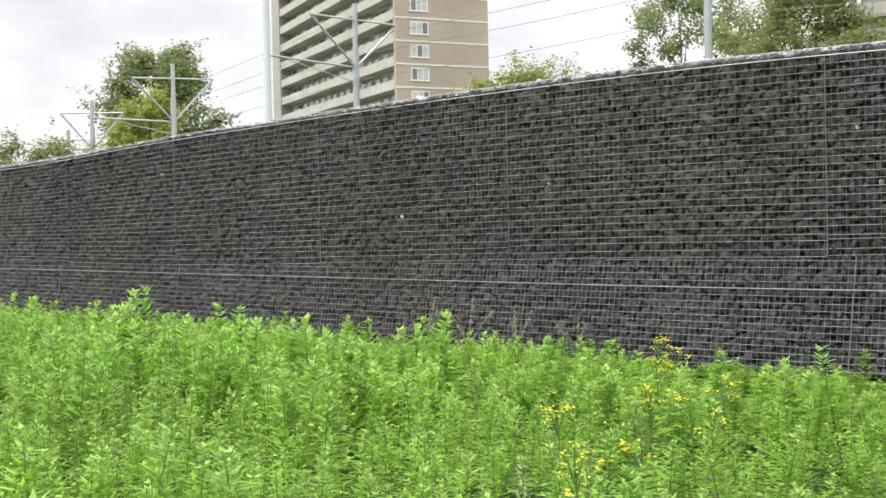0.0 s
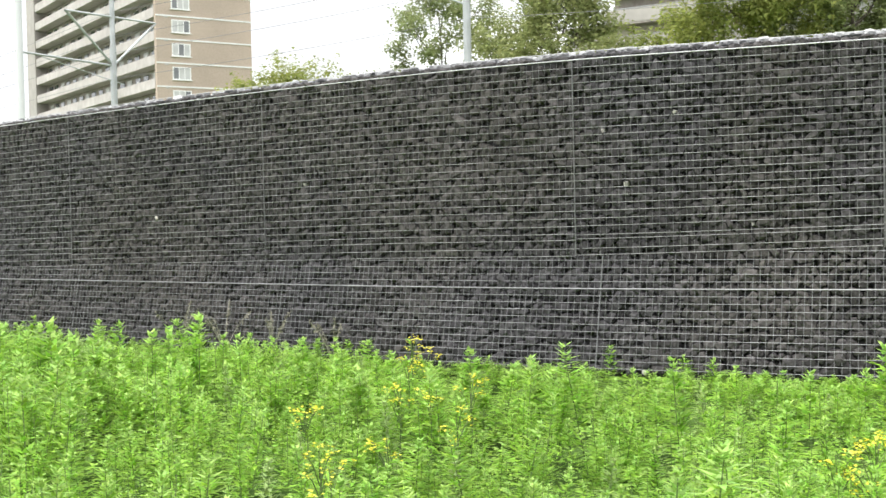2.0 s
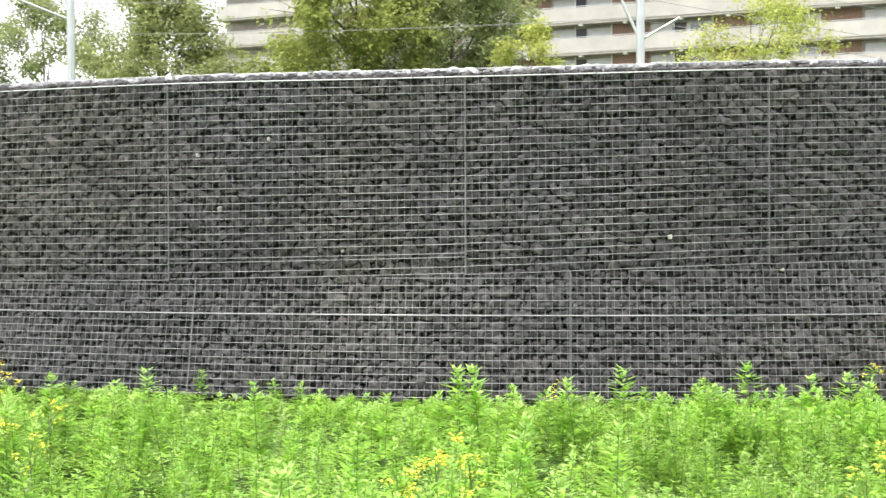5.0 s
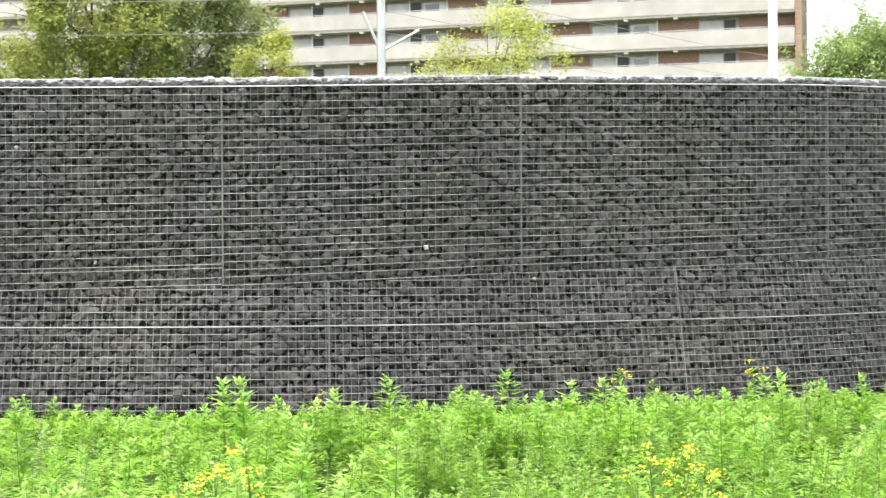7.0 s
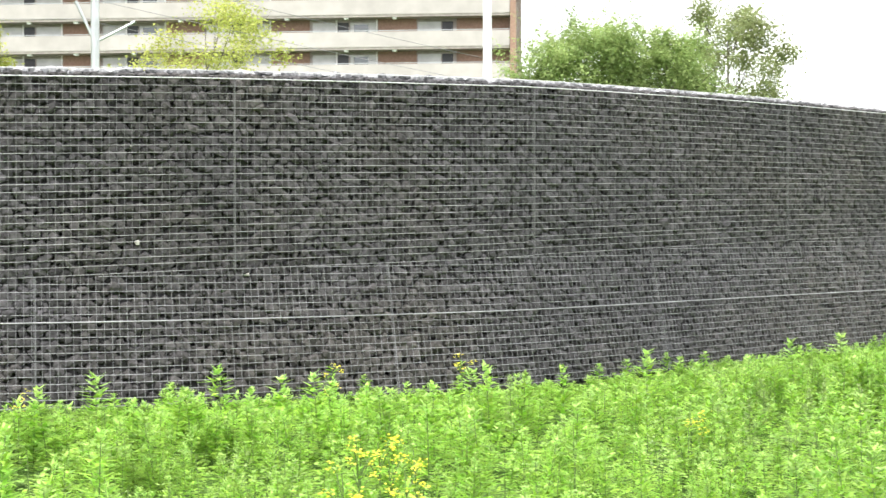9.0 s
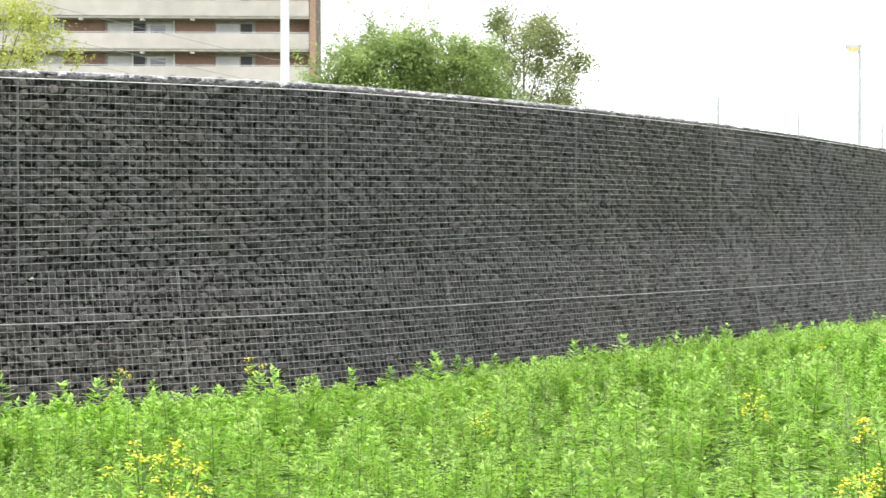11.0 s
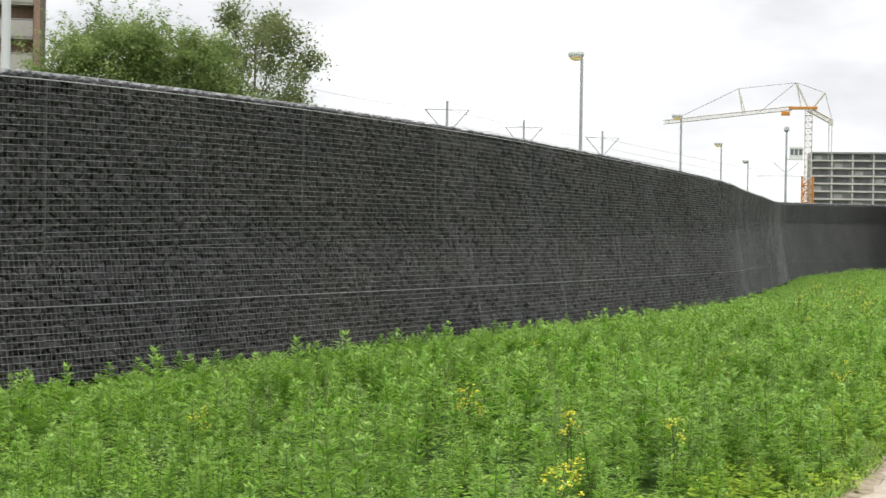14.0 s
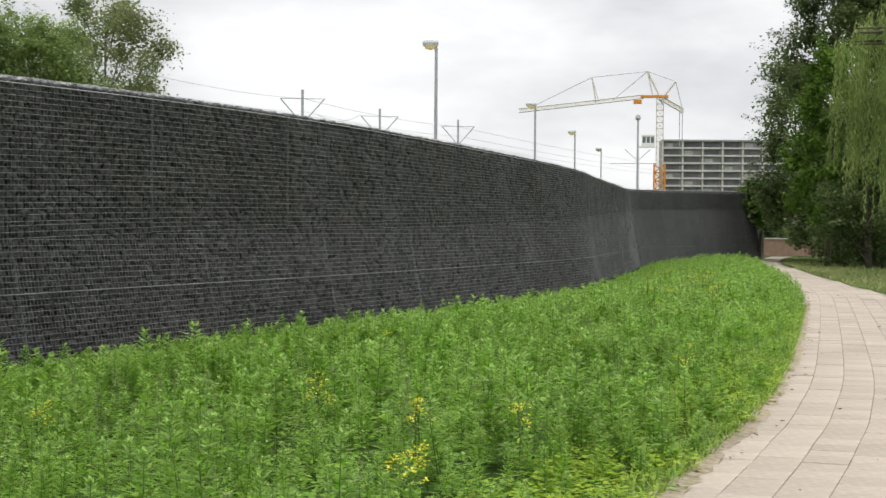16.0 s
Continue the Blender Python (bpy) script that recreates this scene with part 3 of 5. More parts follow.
def weed_plant(r, height, leaves, leaf_len, leaf_w, spread, kind="spire", waist=0.45):
    """A leafy upright weed: leaf triangles, tip triangles and a stem."""
    lean = r.normal(0, 0.06, 2)
    t = np.sort(r.uniform(0.05, 1.0, leaves)) ** 0.75
    az = np.arange(leaves) * 2.4 + r.normal(0, 0.4, leaves)
    z = t * height
    axis = np.stack([lean[0] * z, lean[1] * z, z], -1)
    ring = np.stack([np.cos(az), np.sin(az), 0 * az], -1)
    if kind == "spire":
        lift = np.where(t > 0.90, r.uniform(0.9, 2.6, leaves), r.uniform(0.15, 1.5, leaves))
        size = (1.10 - 0.66 * t ** 1.5) * r.uniform(0.7, 1.25, leaves)
        start = axis + ring * (spread * r.uniform(0, 1, leaves) ** 2 * (1 - t))[:, None]
    else:
        # several side shoots
        shoots = 5
        k = r.integers(0, shoots, leaves)
        sa = np.arange(shoots) * 2 * np.pi / shoots + r.normal(0, 0.3, shoots)
        lean_out = np.stack([np.cos(sa), np.sin(sa)], -1) * spread * r.uniform(0.5, 1.3, (shoots, 1))
        axis[:, :2] += lean_out[k] * (t ** 0.8)[:, None]
        axis[:, 2] *= r.uniform(0.72, 1.0, shoots)[k]
        lift = r.uniform(0.0, 1.1, leaves)
        size = (1.05 - 0.6 * t ** 2) * r.uniform(0.6, 1.25, leaves)
        start = axis
    q = leaf_quads(start, ring + np.array([0, 0, 1.0]) * lift[:, None], leaf_len * size, leaf_w * (0.5 + 0.5 * size) * r.uniform(0.7, 1.3, leaves), waist=waist)
    top = t > 0.84
    stem = tube_np(np.array([[0, 0, 0], [lean[0] * height, lean[1] * height, height * 0.98]]), [0.0055, 0.003], 3)
    return q[~top], q[top], stem


PLANTS = [weed_plant(rng, 1.0, 155, 0.19, 0.034, 0.06, waist=0.3) for _ in range(14)] + [weed_plant(rng, 1.0, 115, 0.15, 0.036, 0.20, "bush", 0.3) for _ in range(5)] + [weed_plant(rng, 1.0, 50, 0.20, 0.070, 0.16, "bush") for _ in range(1)]
BACK_PLANTS = [weed_plant(rng, 1.0, 96, 0.25, 0.054, 0.06, waist=0.3) for _ in range(12)] + [weed_plant(rng, 1.0, 80, 0.17, 0.046, 0.20, "bush", 0.3) for _ in range(4)]
FAR_PLANTS = [weed_plant(rng, 1.0, 50, 0.26, 0.075, 0.14, "bush" if k % 3 == 2 else "spire", 0.3) for k in range(9)]
LOW_PLANTS = [weed_plant(rng, 1.0, 46, 0.28, 0.085, 0.45, "bush", 0.3) for _ in range(8)]


def field_height(x, y, d_wall, d_edge):
    h = 0.47 + 0.20 * noise.noise(Vector((x * 0.5, y * 0.5, 3.0))) + 0.14 * noise.noise(Vector((x * 1.3, y * 1.3, 8.0)))
    h *= 1.0 + 0.26 * max(0.0, min(1.0, -x / 4.0 + 0.5))
    h *= float(np.interp(x, (-6, -1, 2.5, 9, 14, 20), (0.84, 0.95, 0.86, 0.90, 1.0, 1.0)))
    h *= min(1.0, 0.28 + 0.24 * max(d_wall - 0.4, 0)) * min(1.0, 0.55 + 0.45 * d_edge)
    return h


wall_xy = curve[:, :2]


def scatter(n, x0, x1, gap_wall, clumped=0.0):
    """Plant places in the strip between the path and the wall: x, y, height."""
    out = []
    while len(out) < n:
        m = 4000
        xs = rng.uniform(x0, x1, m)
        ys = rng.uniform(-4, 40, m)
        ed = ys - edge_y(xs)
        top = np.interp(xs, curve[:, 0], curve[:, 1]) - 0.25
        keep = (ed > 0.06) & (ys < top)
        for x, y, e in zip(xs[keep], ys[keep], ed[keep]):
            dw = float(np.sqrt(((wall_xy - (x, y)) ** 2).sum(1).min())) - 0.22
            if dw < gap_wall:
                continue
            # weeds stand in clumps with lower gaps between them
            if noise.noise(Vector((x * 1.9, y * 1.9, 20.0))) < -0.12 and rng.random() < clumped:
                continue
            if (x < -2.5 and y < -2.6 * x) or math.hypot(x, y) < 4.2:
                if rng.random() < 0.2:
                    continue
            out.append((x, y, field_height(x, y, dw, e)))
            if len(out) >= n:
                break
    return np.array(out)


def plant_field(name, spots, kinds, label, corners=4, leaf_mat=M_LEAF, tip_mat=M_LEAF_TIP, tall_share=0.0, stems=True):
    L, T, S = [], [], []
    pick = rng.integers(0, len(kinds), len(spots))
    for k in range(len(kinds)):
        sel = spots[pick == k]
        if not len(sel):
            continue
        a = rng.uniform(0, 2 * np.pi, len(sel))
        sc = sel[:, 2] * rng.uniform(0.58, 1.12, len(sel))
        tall = rng.random(len(sel)) < (tall_share if k < 12 else 0.0)
        sc[tall] = np.maximum(sel[tall, 2], 0.22) * rng.uniform(1.15, 1.45, int(tall.sum()))
        sc = np.where(sel[:, 0] > 13, np.minimum(sc, 0.60), sc)
        wide = np.clip(sc, 0.30, 0.8) ** 0.7 * np.where(tall, 1.3, 1.0)
        c, s_ = np.cos(a), np.sin(a)

        def put(v):
            x = (v[None, ..., 0] * c.reshape(-1, *[1] * (v.ndim - 1)) - v[None, ..., 1] * s_.reshape(-1, *[1] * (v.ndim - 1))) * wide.reshape(-1, *[1] * (v.ndim - 1))
            y = (v[None, ..., 0] * s_.reshape(-1, *[1] * (v.ndim - 1)) + v[None, ..., 1] * c.reshape(-1, *[1] * (v.ndim - 1))) * wide.reshape(-1, *[1] * (v.ndim - 1))
            z = v[None, ..., 2] * sc.reshape(-1, *[1] * (v.ndim - 1)) - 0.03
            return np.stack([x + sel[:, 0].reshape(-1, *[1] * (v.ndim - 1)), y + sel[:, 1].reshape(-1, *[1] * (v.ndim - 1)), z], -1)
        q, tp, stem = kinds[k]
        L.append(put(q[:, 4 - corners:]).reshape(-1, 3))
        T.append(put(tp[:, 4 - corners:]).reshape(-1, 3))
        sv = put(stem[0])
        S.append((sv.reshape(-1, 3), (stem[1][None] + (np.arange(len(sel)) * len(stem[0]))[:, None, None]).reshape(-1, 4)))
    root = thing(name, label, "weeds", Matrix.Identity(4), kind="stuff")
    for nm, arr, mat in (("leaves", L, leaf_mat), ("tip_leaves", T, tip_mat)):
        v = np.concatenate(arr)
        tagged(part(nm, (v, np.arange(len(v)).reshape(-1, corners)), mat, root), kind="stuff")
    if stems:
        tagged(part("stems", gather(S), M_STEM, root), kind="stuff")
    return root


near_spots = scatter(8400, -9, 22, 0.25, 0.75)
close = np.hypot(near_spots[:, 0], near_spots[:, 1]) < 9.0
plant_field("meadow_weeds", near_spots[close], PLANTS, "dense tall green mugwort weeds between path and wall", 3, tall_share=0.08)
plant_field("meadow_weeds", near_spots[~close], BACK_PLANTS, "tall green mugwort weeds standing before the gabion wall", 3, tall_share=0.07)
low_spots = scatter(3800, -9, 22, 0.1)
low_spots[:, 2] *= 0.40
plant_field("low_weeds", low_spots, LOW_PLANTS, "low broad-leaved green weeds under the taller ones", 3, stems=False)
far_spots = scatter(6000, 22, 78, 0.5, 0.4)
plant_field("far_meadow_weeds", far_spots, FAR_PLANTS, "green weed strip along the curving wall", 3, tall_share=0.04)

grey_spots = scatter(420, -9, 22, 0.3)
plant_field("grey_mugwort_weeds", grey_spots, PLANTS, "grey-green mugwort plants scattered through the meadow", 3, M_GREYLEAF, M_GREYLEAF)
herb_spots = scatter(3400, 4, 26, 0.4)
herb_spots = herb_spots[herb_spots[:, 1] - edge_y(herb_spots[:, 0]) < 0.75]
herb_spots[:, 2] = 0.16 + 0.16 * (herb_spots[:, 1] - edge_y(herb_spots[:, 0]))
plant_field("edge_herbs", herb_spots, LOW_PLANTS, "low yellow-green herbs along the path edge", 3, M_HERB, M_HERB, stems=False)


def grass_np(n, x0, x1, band, height, side=1):
    xs = rng.uniform(x0, x1, n)
    ys = edge_y(xs) + side * np.abs(rng.normal(0, 1, n)) * band - (0 if side > 0 else np.interp(xs, (30, 42, 52, 75), (PATH_WIDTH, 1.6, 1.25, 1.0)) + 0.05)
    a = rng.uniform(0, 2 * np.pi, n)
    ln = height * rng.uniform(0.4, 1.3, n)
    way = np.stack([np.cos(a) * 0.6, np.sin(a) * 0.6, np.ones(n)], -1)
    q = leaf_quads(np.stack([xs, ys, np.full(n, -0.04)], -1), way, ln, np.full(n, 0.012) * rng.uniform(0.6, 1.6, n))
    v = q.reshape(-1, 3)
    return v, np.arange(len(v)).reshape(-1, 4)


verge = new("verge_grass", mesh_np("verge_grass", *grass_np(15000, 4, 30, 0.22, 0.16), M_GRASS))
tagged(verge, "short green grass fringe along the paved path", "grass", kind="stuff")


def dry_weed(x, y, height, seed):
    """A withered dock plant: thin grey-brown stems with seed clusters."""
    r = np.random.default_rng(seed)
    root = thing("dry_weed", "withered grey-brown weed with seed heads by the wall", "weed", Matrix.Translation((x, y, -0.05)), "withered weeds")
    seeds = []
    for k in range(5):
        a, out = r.uniform(0, 2 * np.pi), r.uniform(0.08, 0.42)
        t = np.linspace(0, 1, 6)
        h = height * r.uniform(0.7, 1.05)
        pts = np.stack([np.cos(a) * out * t ** 1.6, np.sin(a) * out * t ** 1.6, h * (t - 0.12 * t ** 3)], -1)
        part("stem", tube_np(pts, [0.005, 0.0045, 0.004, 0.0035, 0.003, 0.002], 4), M_DRY, root)
        n = 34
        u = r.uniform(0.55, 1.0, n)
        base = np.stack([np.interp(u, t, pts[:, i]) for i in range(3)], -1)
        seeds.append(leaf_quads(base, r.normal(0, 1, (n, 3)), r.uniform(0.02, 0.05, n), r.uniform(0.012, 0.02, n)))
    v = np.concatenate(seeds).reshape(-1, 3)
    tagged(part("seed_head", (v, np.arange(len(v)).reshape(-1, 4)), M_DRY, root), kind="stuff")


DRY = [(0.25, 16.3, 0.72), (0.75, 15.85, 0.62), (-0.2, 16.7, 0.7), (1.3, 14.9, 0.6)]
for k, (x, y, h) in enumerate(DRY):
    dry_weed(x, y, h, 70 + k)

# ---- paved path ----
path = thing("pavement", "pale concrete tile footpath curving beside the meadow", "footpath", Matrix.Identity(4), kind="structure")
p_edge = edge[(edge[:, 0] > -40) & (edge[:, 0] < 90)]
p_arc = np.concatenate([[0], np.cumsum(np.linalg.norm(np.diff(p_edge, axis=0), axis=1))])


def path_at(s, off):
    x, y = np.interp(s, p_arc, p_edge[:, 0]), np.interp(s, p_arc, p_edge[:, 1])
    tx = np.interp(s + 0.3, p_arc, p_edge[:, 0]) - np.interp(s - 0.3, p_arc, p_edge[:, 0])
    ty = np.interp(s + 0.3, p_arc, p_edge[:, 1]) - np.interp(s - 0.3, p_arc, p_edge[:, 1])
    q = np.hypot(tx, ty) + 1e-9
    return np.stack([x + ty / q * off, y - tx / q * off], -1), np.arctan2(ty, tx)


ss = np.linspace(0, p_arc[-1], 240)
lft, _ = path_at(ss, -0.16 - 0.07 * np.sin(ss * 2.3) - 0.05 * np.sin(ss * 5.9 + 1))
wide = np.interp(ss, p_arc, np.interp(p_edge[:, 0], (30, 42, 52, 75), (PATH_WIDTH, 1.5, 1.15, 0.9)))
rgt, _ = path_at(ss, wide + 0.08)
v = np.concatenate([np.c_[lft, np.full(240, -0.012)], np.c_[rgt, np.full(240, -0.012)]])
i = np.arange(239)
part("sand_bed", (v, np.stack([i, i + 240, i + 241, i + 1], -1)), M_SAND, path, "sandy bed showing in the joints")
# sand that spills from the meadow over the path's edge
sp = np.linspace(float(np.interp(4, p_edge[:, 0], p_arc)), float(np.interp(32, p_edge[:, 0], p_arc)), 300)
jag = np.array([0.5 * noise.noise(Vector((q * 1.1, 0, 0))) + 0.35 * noise.noise(Vector((q * 4.7, 3, 0))) for q in sp])
sp_l, _ = path_at(sp, -0.16 + 0 * sp)
sp_r, _ = path_at(sp, 0.10 + 0.16 * jag)
sp_m, _ = path_at(sp, -0.03 + 0.06 * jag)
v = np.concatenate([np.c_[sp_l, np.full(300, -0.01)], np.c_[sp_m, 0.014 + 0.006 * jag], np.c_[sp_r, np.full(300, 0.003)]])
i = np.arange(299)
part("sand_spill", (v, np.concatenate([np.stack([i, i + 300, i + 301, i + 1], -1), np.stack([i + 300, i + 600, i + 601, i + 301], -1)])), M_DRYSAND, path, "dry sand spilled along the meadow edge")
TILE = 0.30


def tile_shape():
    h, b = TILE / 2 - 0.002, 0.004
    v = np.array([(-h, -h, -0.04), (h, -h, -0.04), (h, h, -0.04), (-h, h, -0.04), (-h, -h, -0.004), (h, -h, -0.004), (h, h, -0.004), (-h, h, -0.004), (-h + b, -h + b, 0), (h - b, -h + b, 0), (h - b, h - b, 0), (-h + b, h - b, 0)])
    f = [(8, 9, 10, 11)] + [(k, (k + 1) % 4, 4 + (k + 1) % 4, 4 + k) for k in range(4)] + [(4 + k, 4 + (k + 1) % 4, 8 + (k + 1) % 4, 8 + k) for k in range(4)]
    return v, np.array(f)


tile_v, tile_f = tile_shape()
tile_mesh = mesh_np("paving_tile", tile_v, tile_f, M_TILE)
s_tile0 = float(np.interp(7.0, p_edge[:, 0], p_arc))
rest = []
count = 0
for row in range(int(p_arc[-1] / TILE)):
    s = (row + 0.5) * TILE
    for col in range(8):
        shift = TILE / 2 if col % 2 else 0.0
        q, a = path_at(s + shift, (col + 0.5) * TILE)
        if (col + 0.5) * TILE > np.interp(q[0], (30, 42, 52, 75), (PATH_WIDTH, 1.5, 1.15, 0.9)):
            continue
        dz = rng.normal(0, 0.002)
        if s_tile0 < s < s_tile0 + 12 and count < 300:
            ob = new("paving_tile", tile_mesh)
            ob.parent = path
            ob.matrix_basis = Matrix.Translation((q[0], q[1], dz)) @ Matrix.Rotation(float(a), 4, 'Z')
            count += 1
        elif 0 < q[0] < 85 or abs(q[0]) < 20:
            c, s_ = math.cos(a), math.sin(a)
            rest.append((tile_v @ np.array([[c, s_, 0], [-s_, c, 0], [0, 0, 1]]) + [q[0], q[1], dz], tile_f))
tagged(part("paving_tiles", gather(rest), M_TILE_FAR, path, "rows of pale concrete tiles"), kind="stuff")

# grass on the far side of the path
near_lawn = new("mown_grass", mesh_np("mown_grass", *grass_np(9000, -14, 24, 1.6, 0.12, -1), M_GRASS_DRY))
tagged(near_lawn, "short mown grass beside the path", "grass", kind="stuff")
far_grass = new("lawn_grass", mesh_np("lawn_grass", *grass_np(24000, 22, 80, 2.0, 0.20, -1), M_GRASS_DRY))
tagged(far_grass, "rough short grass on the far side of the path", "grass", kind="stuff")


# dry leaf litter along the sandy edge
lit_s = rng.uniform(float(np.interp(5, p_edge[:, 0], p_arc)), float(np.interp(40, p_edge[:, 0], p_arc)), 420)
lit_o = np.abs(rng.normal(0, 0.16, 420)) - 0.16
lit_o[:60] = rng.uniform(0, PATH_WIDTH, 60)
lit_p, _ = path_at(lit_s, lit_o)
lit_a = rng.uniform(0, 2 * np.pi, 420)
lit = leaf_quads(np.c_[lit_p, np.full(420, 0.012)], np.stack([np.cos(lit_a), np.sin(lit_a), rng.uniform(0, 0.3, 420)], -1), rng.uniform(0.02, 0.07, 420), rng.uniform(0.01, 0.03, 420))
litter = new("leaf_litter", mesh_np("leaf_litter", lit.reshape(-1, 3), np.arange(1680).reshape(-1, 4), M_BARK))
tagged(litter, "dry brown leaf litter along the path edge", "leaf litter", kind="stuff")


# ---- trees ----
def tree(name, label, at, height, width, mat, leaves=5000, leaf=0.16, trunk=0.16, gaps=0.5, crown_from=0.25, clumps=26, cone=0.0, limbs=9, seed=1, aspect=1.0, low=0.30):
    r = np.random.default_rng(seed)
    root = thing(name, label, "tree", Matrix.Translation(at))
    h0 = height * crown_from
    dense = gaps < 1.1
    clumps = int(clumps * (2.0 if dense else 1.5))
    sway = r.normal(0, 0.03, 2)
    zz = np.linspace(0, height * 0.92, 7)
    trunk_pts = np.stack([sway[0] * zz + 0.04 * height * 0.1 * np.sin(zz), sway[1] * zz, zz], -1)
    wood = [tube_np(trunk_pts, np.linspace(trunk, trunk * 0.15, 7), 7)]
    cl = []
    for k in range(clumps):
        t = (k + r.uniform(0, 1)) / clumps
        z = h0 + (height - h0) * t
        ring = math.sin(math.pi * min(1, low + (0.96 - low) * t)) ** 0.6 if not cone else (1 - t) ** cone + 0.10
        rad = width * 0.56 * ring * math.sqrt(r.uniform(0.08, 1.0))
        a = r.uniform(0, 2 * math.pi)
        cl.append((rad * math.cos(a), rad * math.sin(a) * aspect, z, width * (r.uniform(0.14, 0.23) if dense else r.uniform(0.10, 0.17))))
    for k in range(min(limbs, clumps)):
        c = cl[int(k * clumps / limbs)]
        z0 = max(h0 * 0.8, c[2] - width * 0.3)
        b0 = np.array([sway[0] * z0, sway[1] * z0, z0])
        b2 = np.array(c[:3])
        b1 = (b0 + b2) / 2 + np.array([0, 0, -0.05 * width])
        wood.append(tube_np([b0, b1, b2], [trunk * 0.40, trunk * 0.25, trunk * 0.08], 5))
        for j in range(3):
            e = b2 + r.normal(0, 0.12 * width, 3)
            wood.append(tube_np([b1 + (b2 - b1) * r.uniform(0, 0.8), e], [trunk * 0.12, trunk * 0.04], 4))
    part("trunk", gather(wood), M_BARK, root)
    per = int(leaves * (4.4 if dense else 4.6)) // clumps
    leaf = leaf * (1.12 if dense else 0.92)
    qs = []
    for cx, cy, cz, cr in cl:
        twigs = r.normal(0, 1, (max(3, per // 14), 3))
        twigs /= np.linalg.norm(twigs, axis=1)[:, None]
        twigs *= (cr * r.uniform(0.25, 1.05, len(twigs)))[:, None] * np.array([1, 1, 0.8])
        idx = r.integers(0, len(twigs), per)
        pos = twigs[idx] * r.uniform(0.45, 1.05, per)[:, None] + r.normal(0, cr * gaps * 0.20, (per, 3)) + np.array([cx, cy, cz])
        way = r.normal(0, 1, (per, 3)) + np.array([0, 0, -0.3])
        if dense:
            # leafy sprays that reach outwards and up past the clump
            out = np.array([cx, cy, 0.0]) / (math.hypot(cx, cy) + 0.3)
            for _ in range(3):
                tip = out * r.uniform(0.4, 1.1) * cr + r.normal(0, 0.30, 3) * cr + np.array([0, 0, r.uniform(0.25, 1.0) * cr])
                sel = r.random(per) < 0.15
                u = r.random(int(sel.sum()))
                pos[sel] = np.array([cx, cy, cz]) - out * cr * 0.5 + (tip + out * cr * 0.5) * u[:, None] + r.normal(0, 0.20 * cr, (len(u), 3)) * (1.1 - 0.95 * u)[:, None]
                way[sel] = way[sel] * 0.6 + tip / (np.linalg.norm(tip) + 1e-6)
        ln = leaf * r.uniform(0.6, 1.5, per)
        qs.append(leaf_quads(pos, way, ln, ln * 0.8)[:, 1:])
    v = np.concatenate(qs).reshape(-1, 3)
    part("crown", (v, np.arange(len(v)).reshape(-1, 3)), mat, root)
    return root


def willow(at, height, width, seed=5):
    r = np.random.default_rng(seed)
    root = thing("weeping_willow", "weeping willow with long hanging pale green branches", "tree", Matrix.Translation(at))
    wood = [tube_np([(0, 0, 0), (0.1, 0, height * 0.3), (0, 0.1, height * 0.62)], [0.35, 0.28, 0.15], 8)]
    qs = []
    for k in range(400):
        if k % 7 == 0:
            ta, tr = r.uniform(0, 2 * math.pi), width / 2 * math.sqrt(r.uniform(0.03, 1))
            hang = r.uniform(2.2, 5.2)
        x, y = tr * math.cos(ta) + r.normal(0, 0.13), tr * math.sin(ta) + r.normal(0, 0.13)
        a, rad = math.atan2(y, x), math.hypot(x, y)
        topz = height * (1 - 0.20 * (rad / (width / 2)) ** 2) * r.uniform(0.9, 1.0)
        ln = max(1.2, min(topz - hang - r.uniform(-0.5, 0.5), height * r.uniform(0.45, 0.8)))
        n = int(ln / 0.055)
        t = np.linspace(0, 1, n)
        pos = np.stack([x + 0.25 * np.cos(a) * t + r.normal(0, 0.03, n), y + 0.25 * np.sin(a) * t + r.normal(0, 0.03, n), topz - t * ln], -1)
        way = np.stack([r.normal(0, 0.35, n), r.normal(0, 0.35, n), -np.ones(n)], -1)
        l = r.uniform(0.10, 0.20, n)
        qs.append(leaf_quads(pos, way, l, l * 0.30))
        if k < 40:
            wood.append(tube_np([(0, 0.1, height * 0.6), (x * 0.6, y * 0.6, topz * 1.0), (x, y, topz - 0.1)], [0.12, 0.06, 0.02], 5))
    part("trunk", gather(wood), M_BARK, root)
    v = np.concatenate(qs).reshape(-1, 3)
    part("hanging_foliage", (v, np.arange(len(v)).reshape(-1, 4)), M_WILLOW, root)
    return root


def top_for(dist, el):
    return 1.5 + dist * math.tan(radians(el))


tree("poplar_tree", "full round green tree behind the tram masts", polar(-10.65, 105), 12.9, 8.2, M_TREE_GREEN, 11000, 0.22, 0.25, 0.75, 0.3, 40, seed=11, low=0.12)
tree("young_tree", "yellow-green bushy tree behind the wall", polar(-11.0, 84), 8.2, 4.6, M_TREE_YELLOW, 5000, 0.17, 0.12, 0.8, 0.15, 24, seed=12)
tree("shrub", "low pale green shrub behind the wall", polar(-15.2, 80), 5.6, 6.5, M_TREE_OLIVE, 4000, 0.17, 0.1, 0.8, 0.1, 20, seed=13)
tree("shrub", "rounded light green shrub behind the wall", polar(3.3, 60), 6.9, 6.6, M_TREE_LIGHT, 10000, 0.12, 0.1, 0.8, 0.38, 22, seed=14)
tree("sparse_tree", "thin open-crowned tree beside a tram mast", polar(9.4, 58), 10.2, 5.2, M_TREE_GREEN, 4200, 0.14, 0.1, 1.3, 0.42, 26, limbs=14, seed=15)
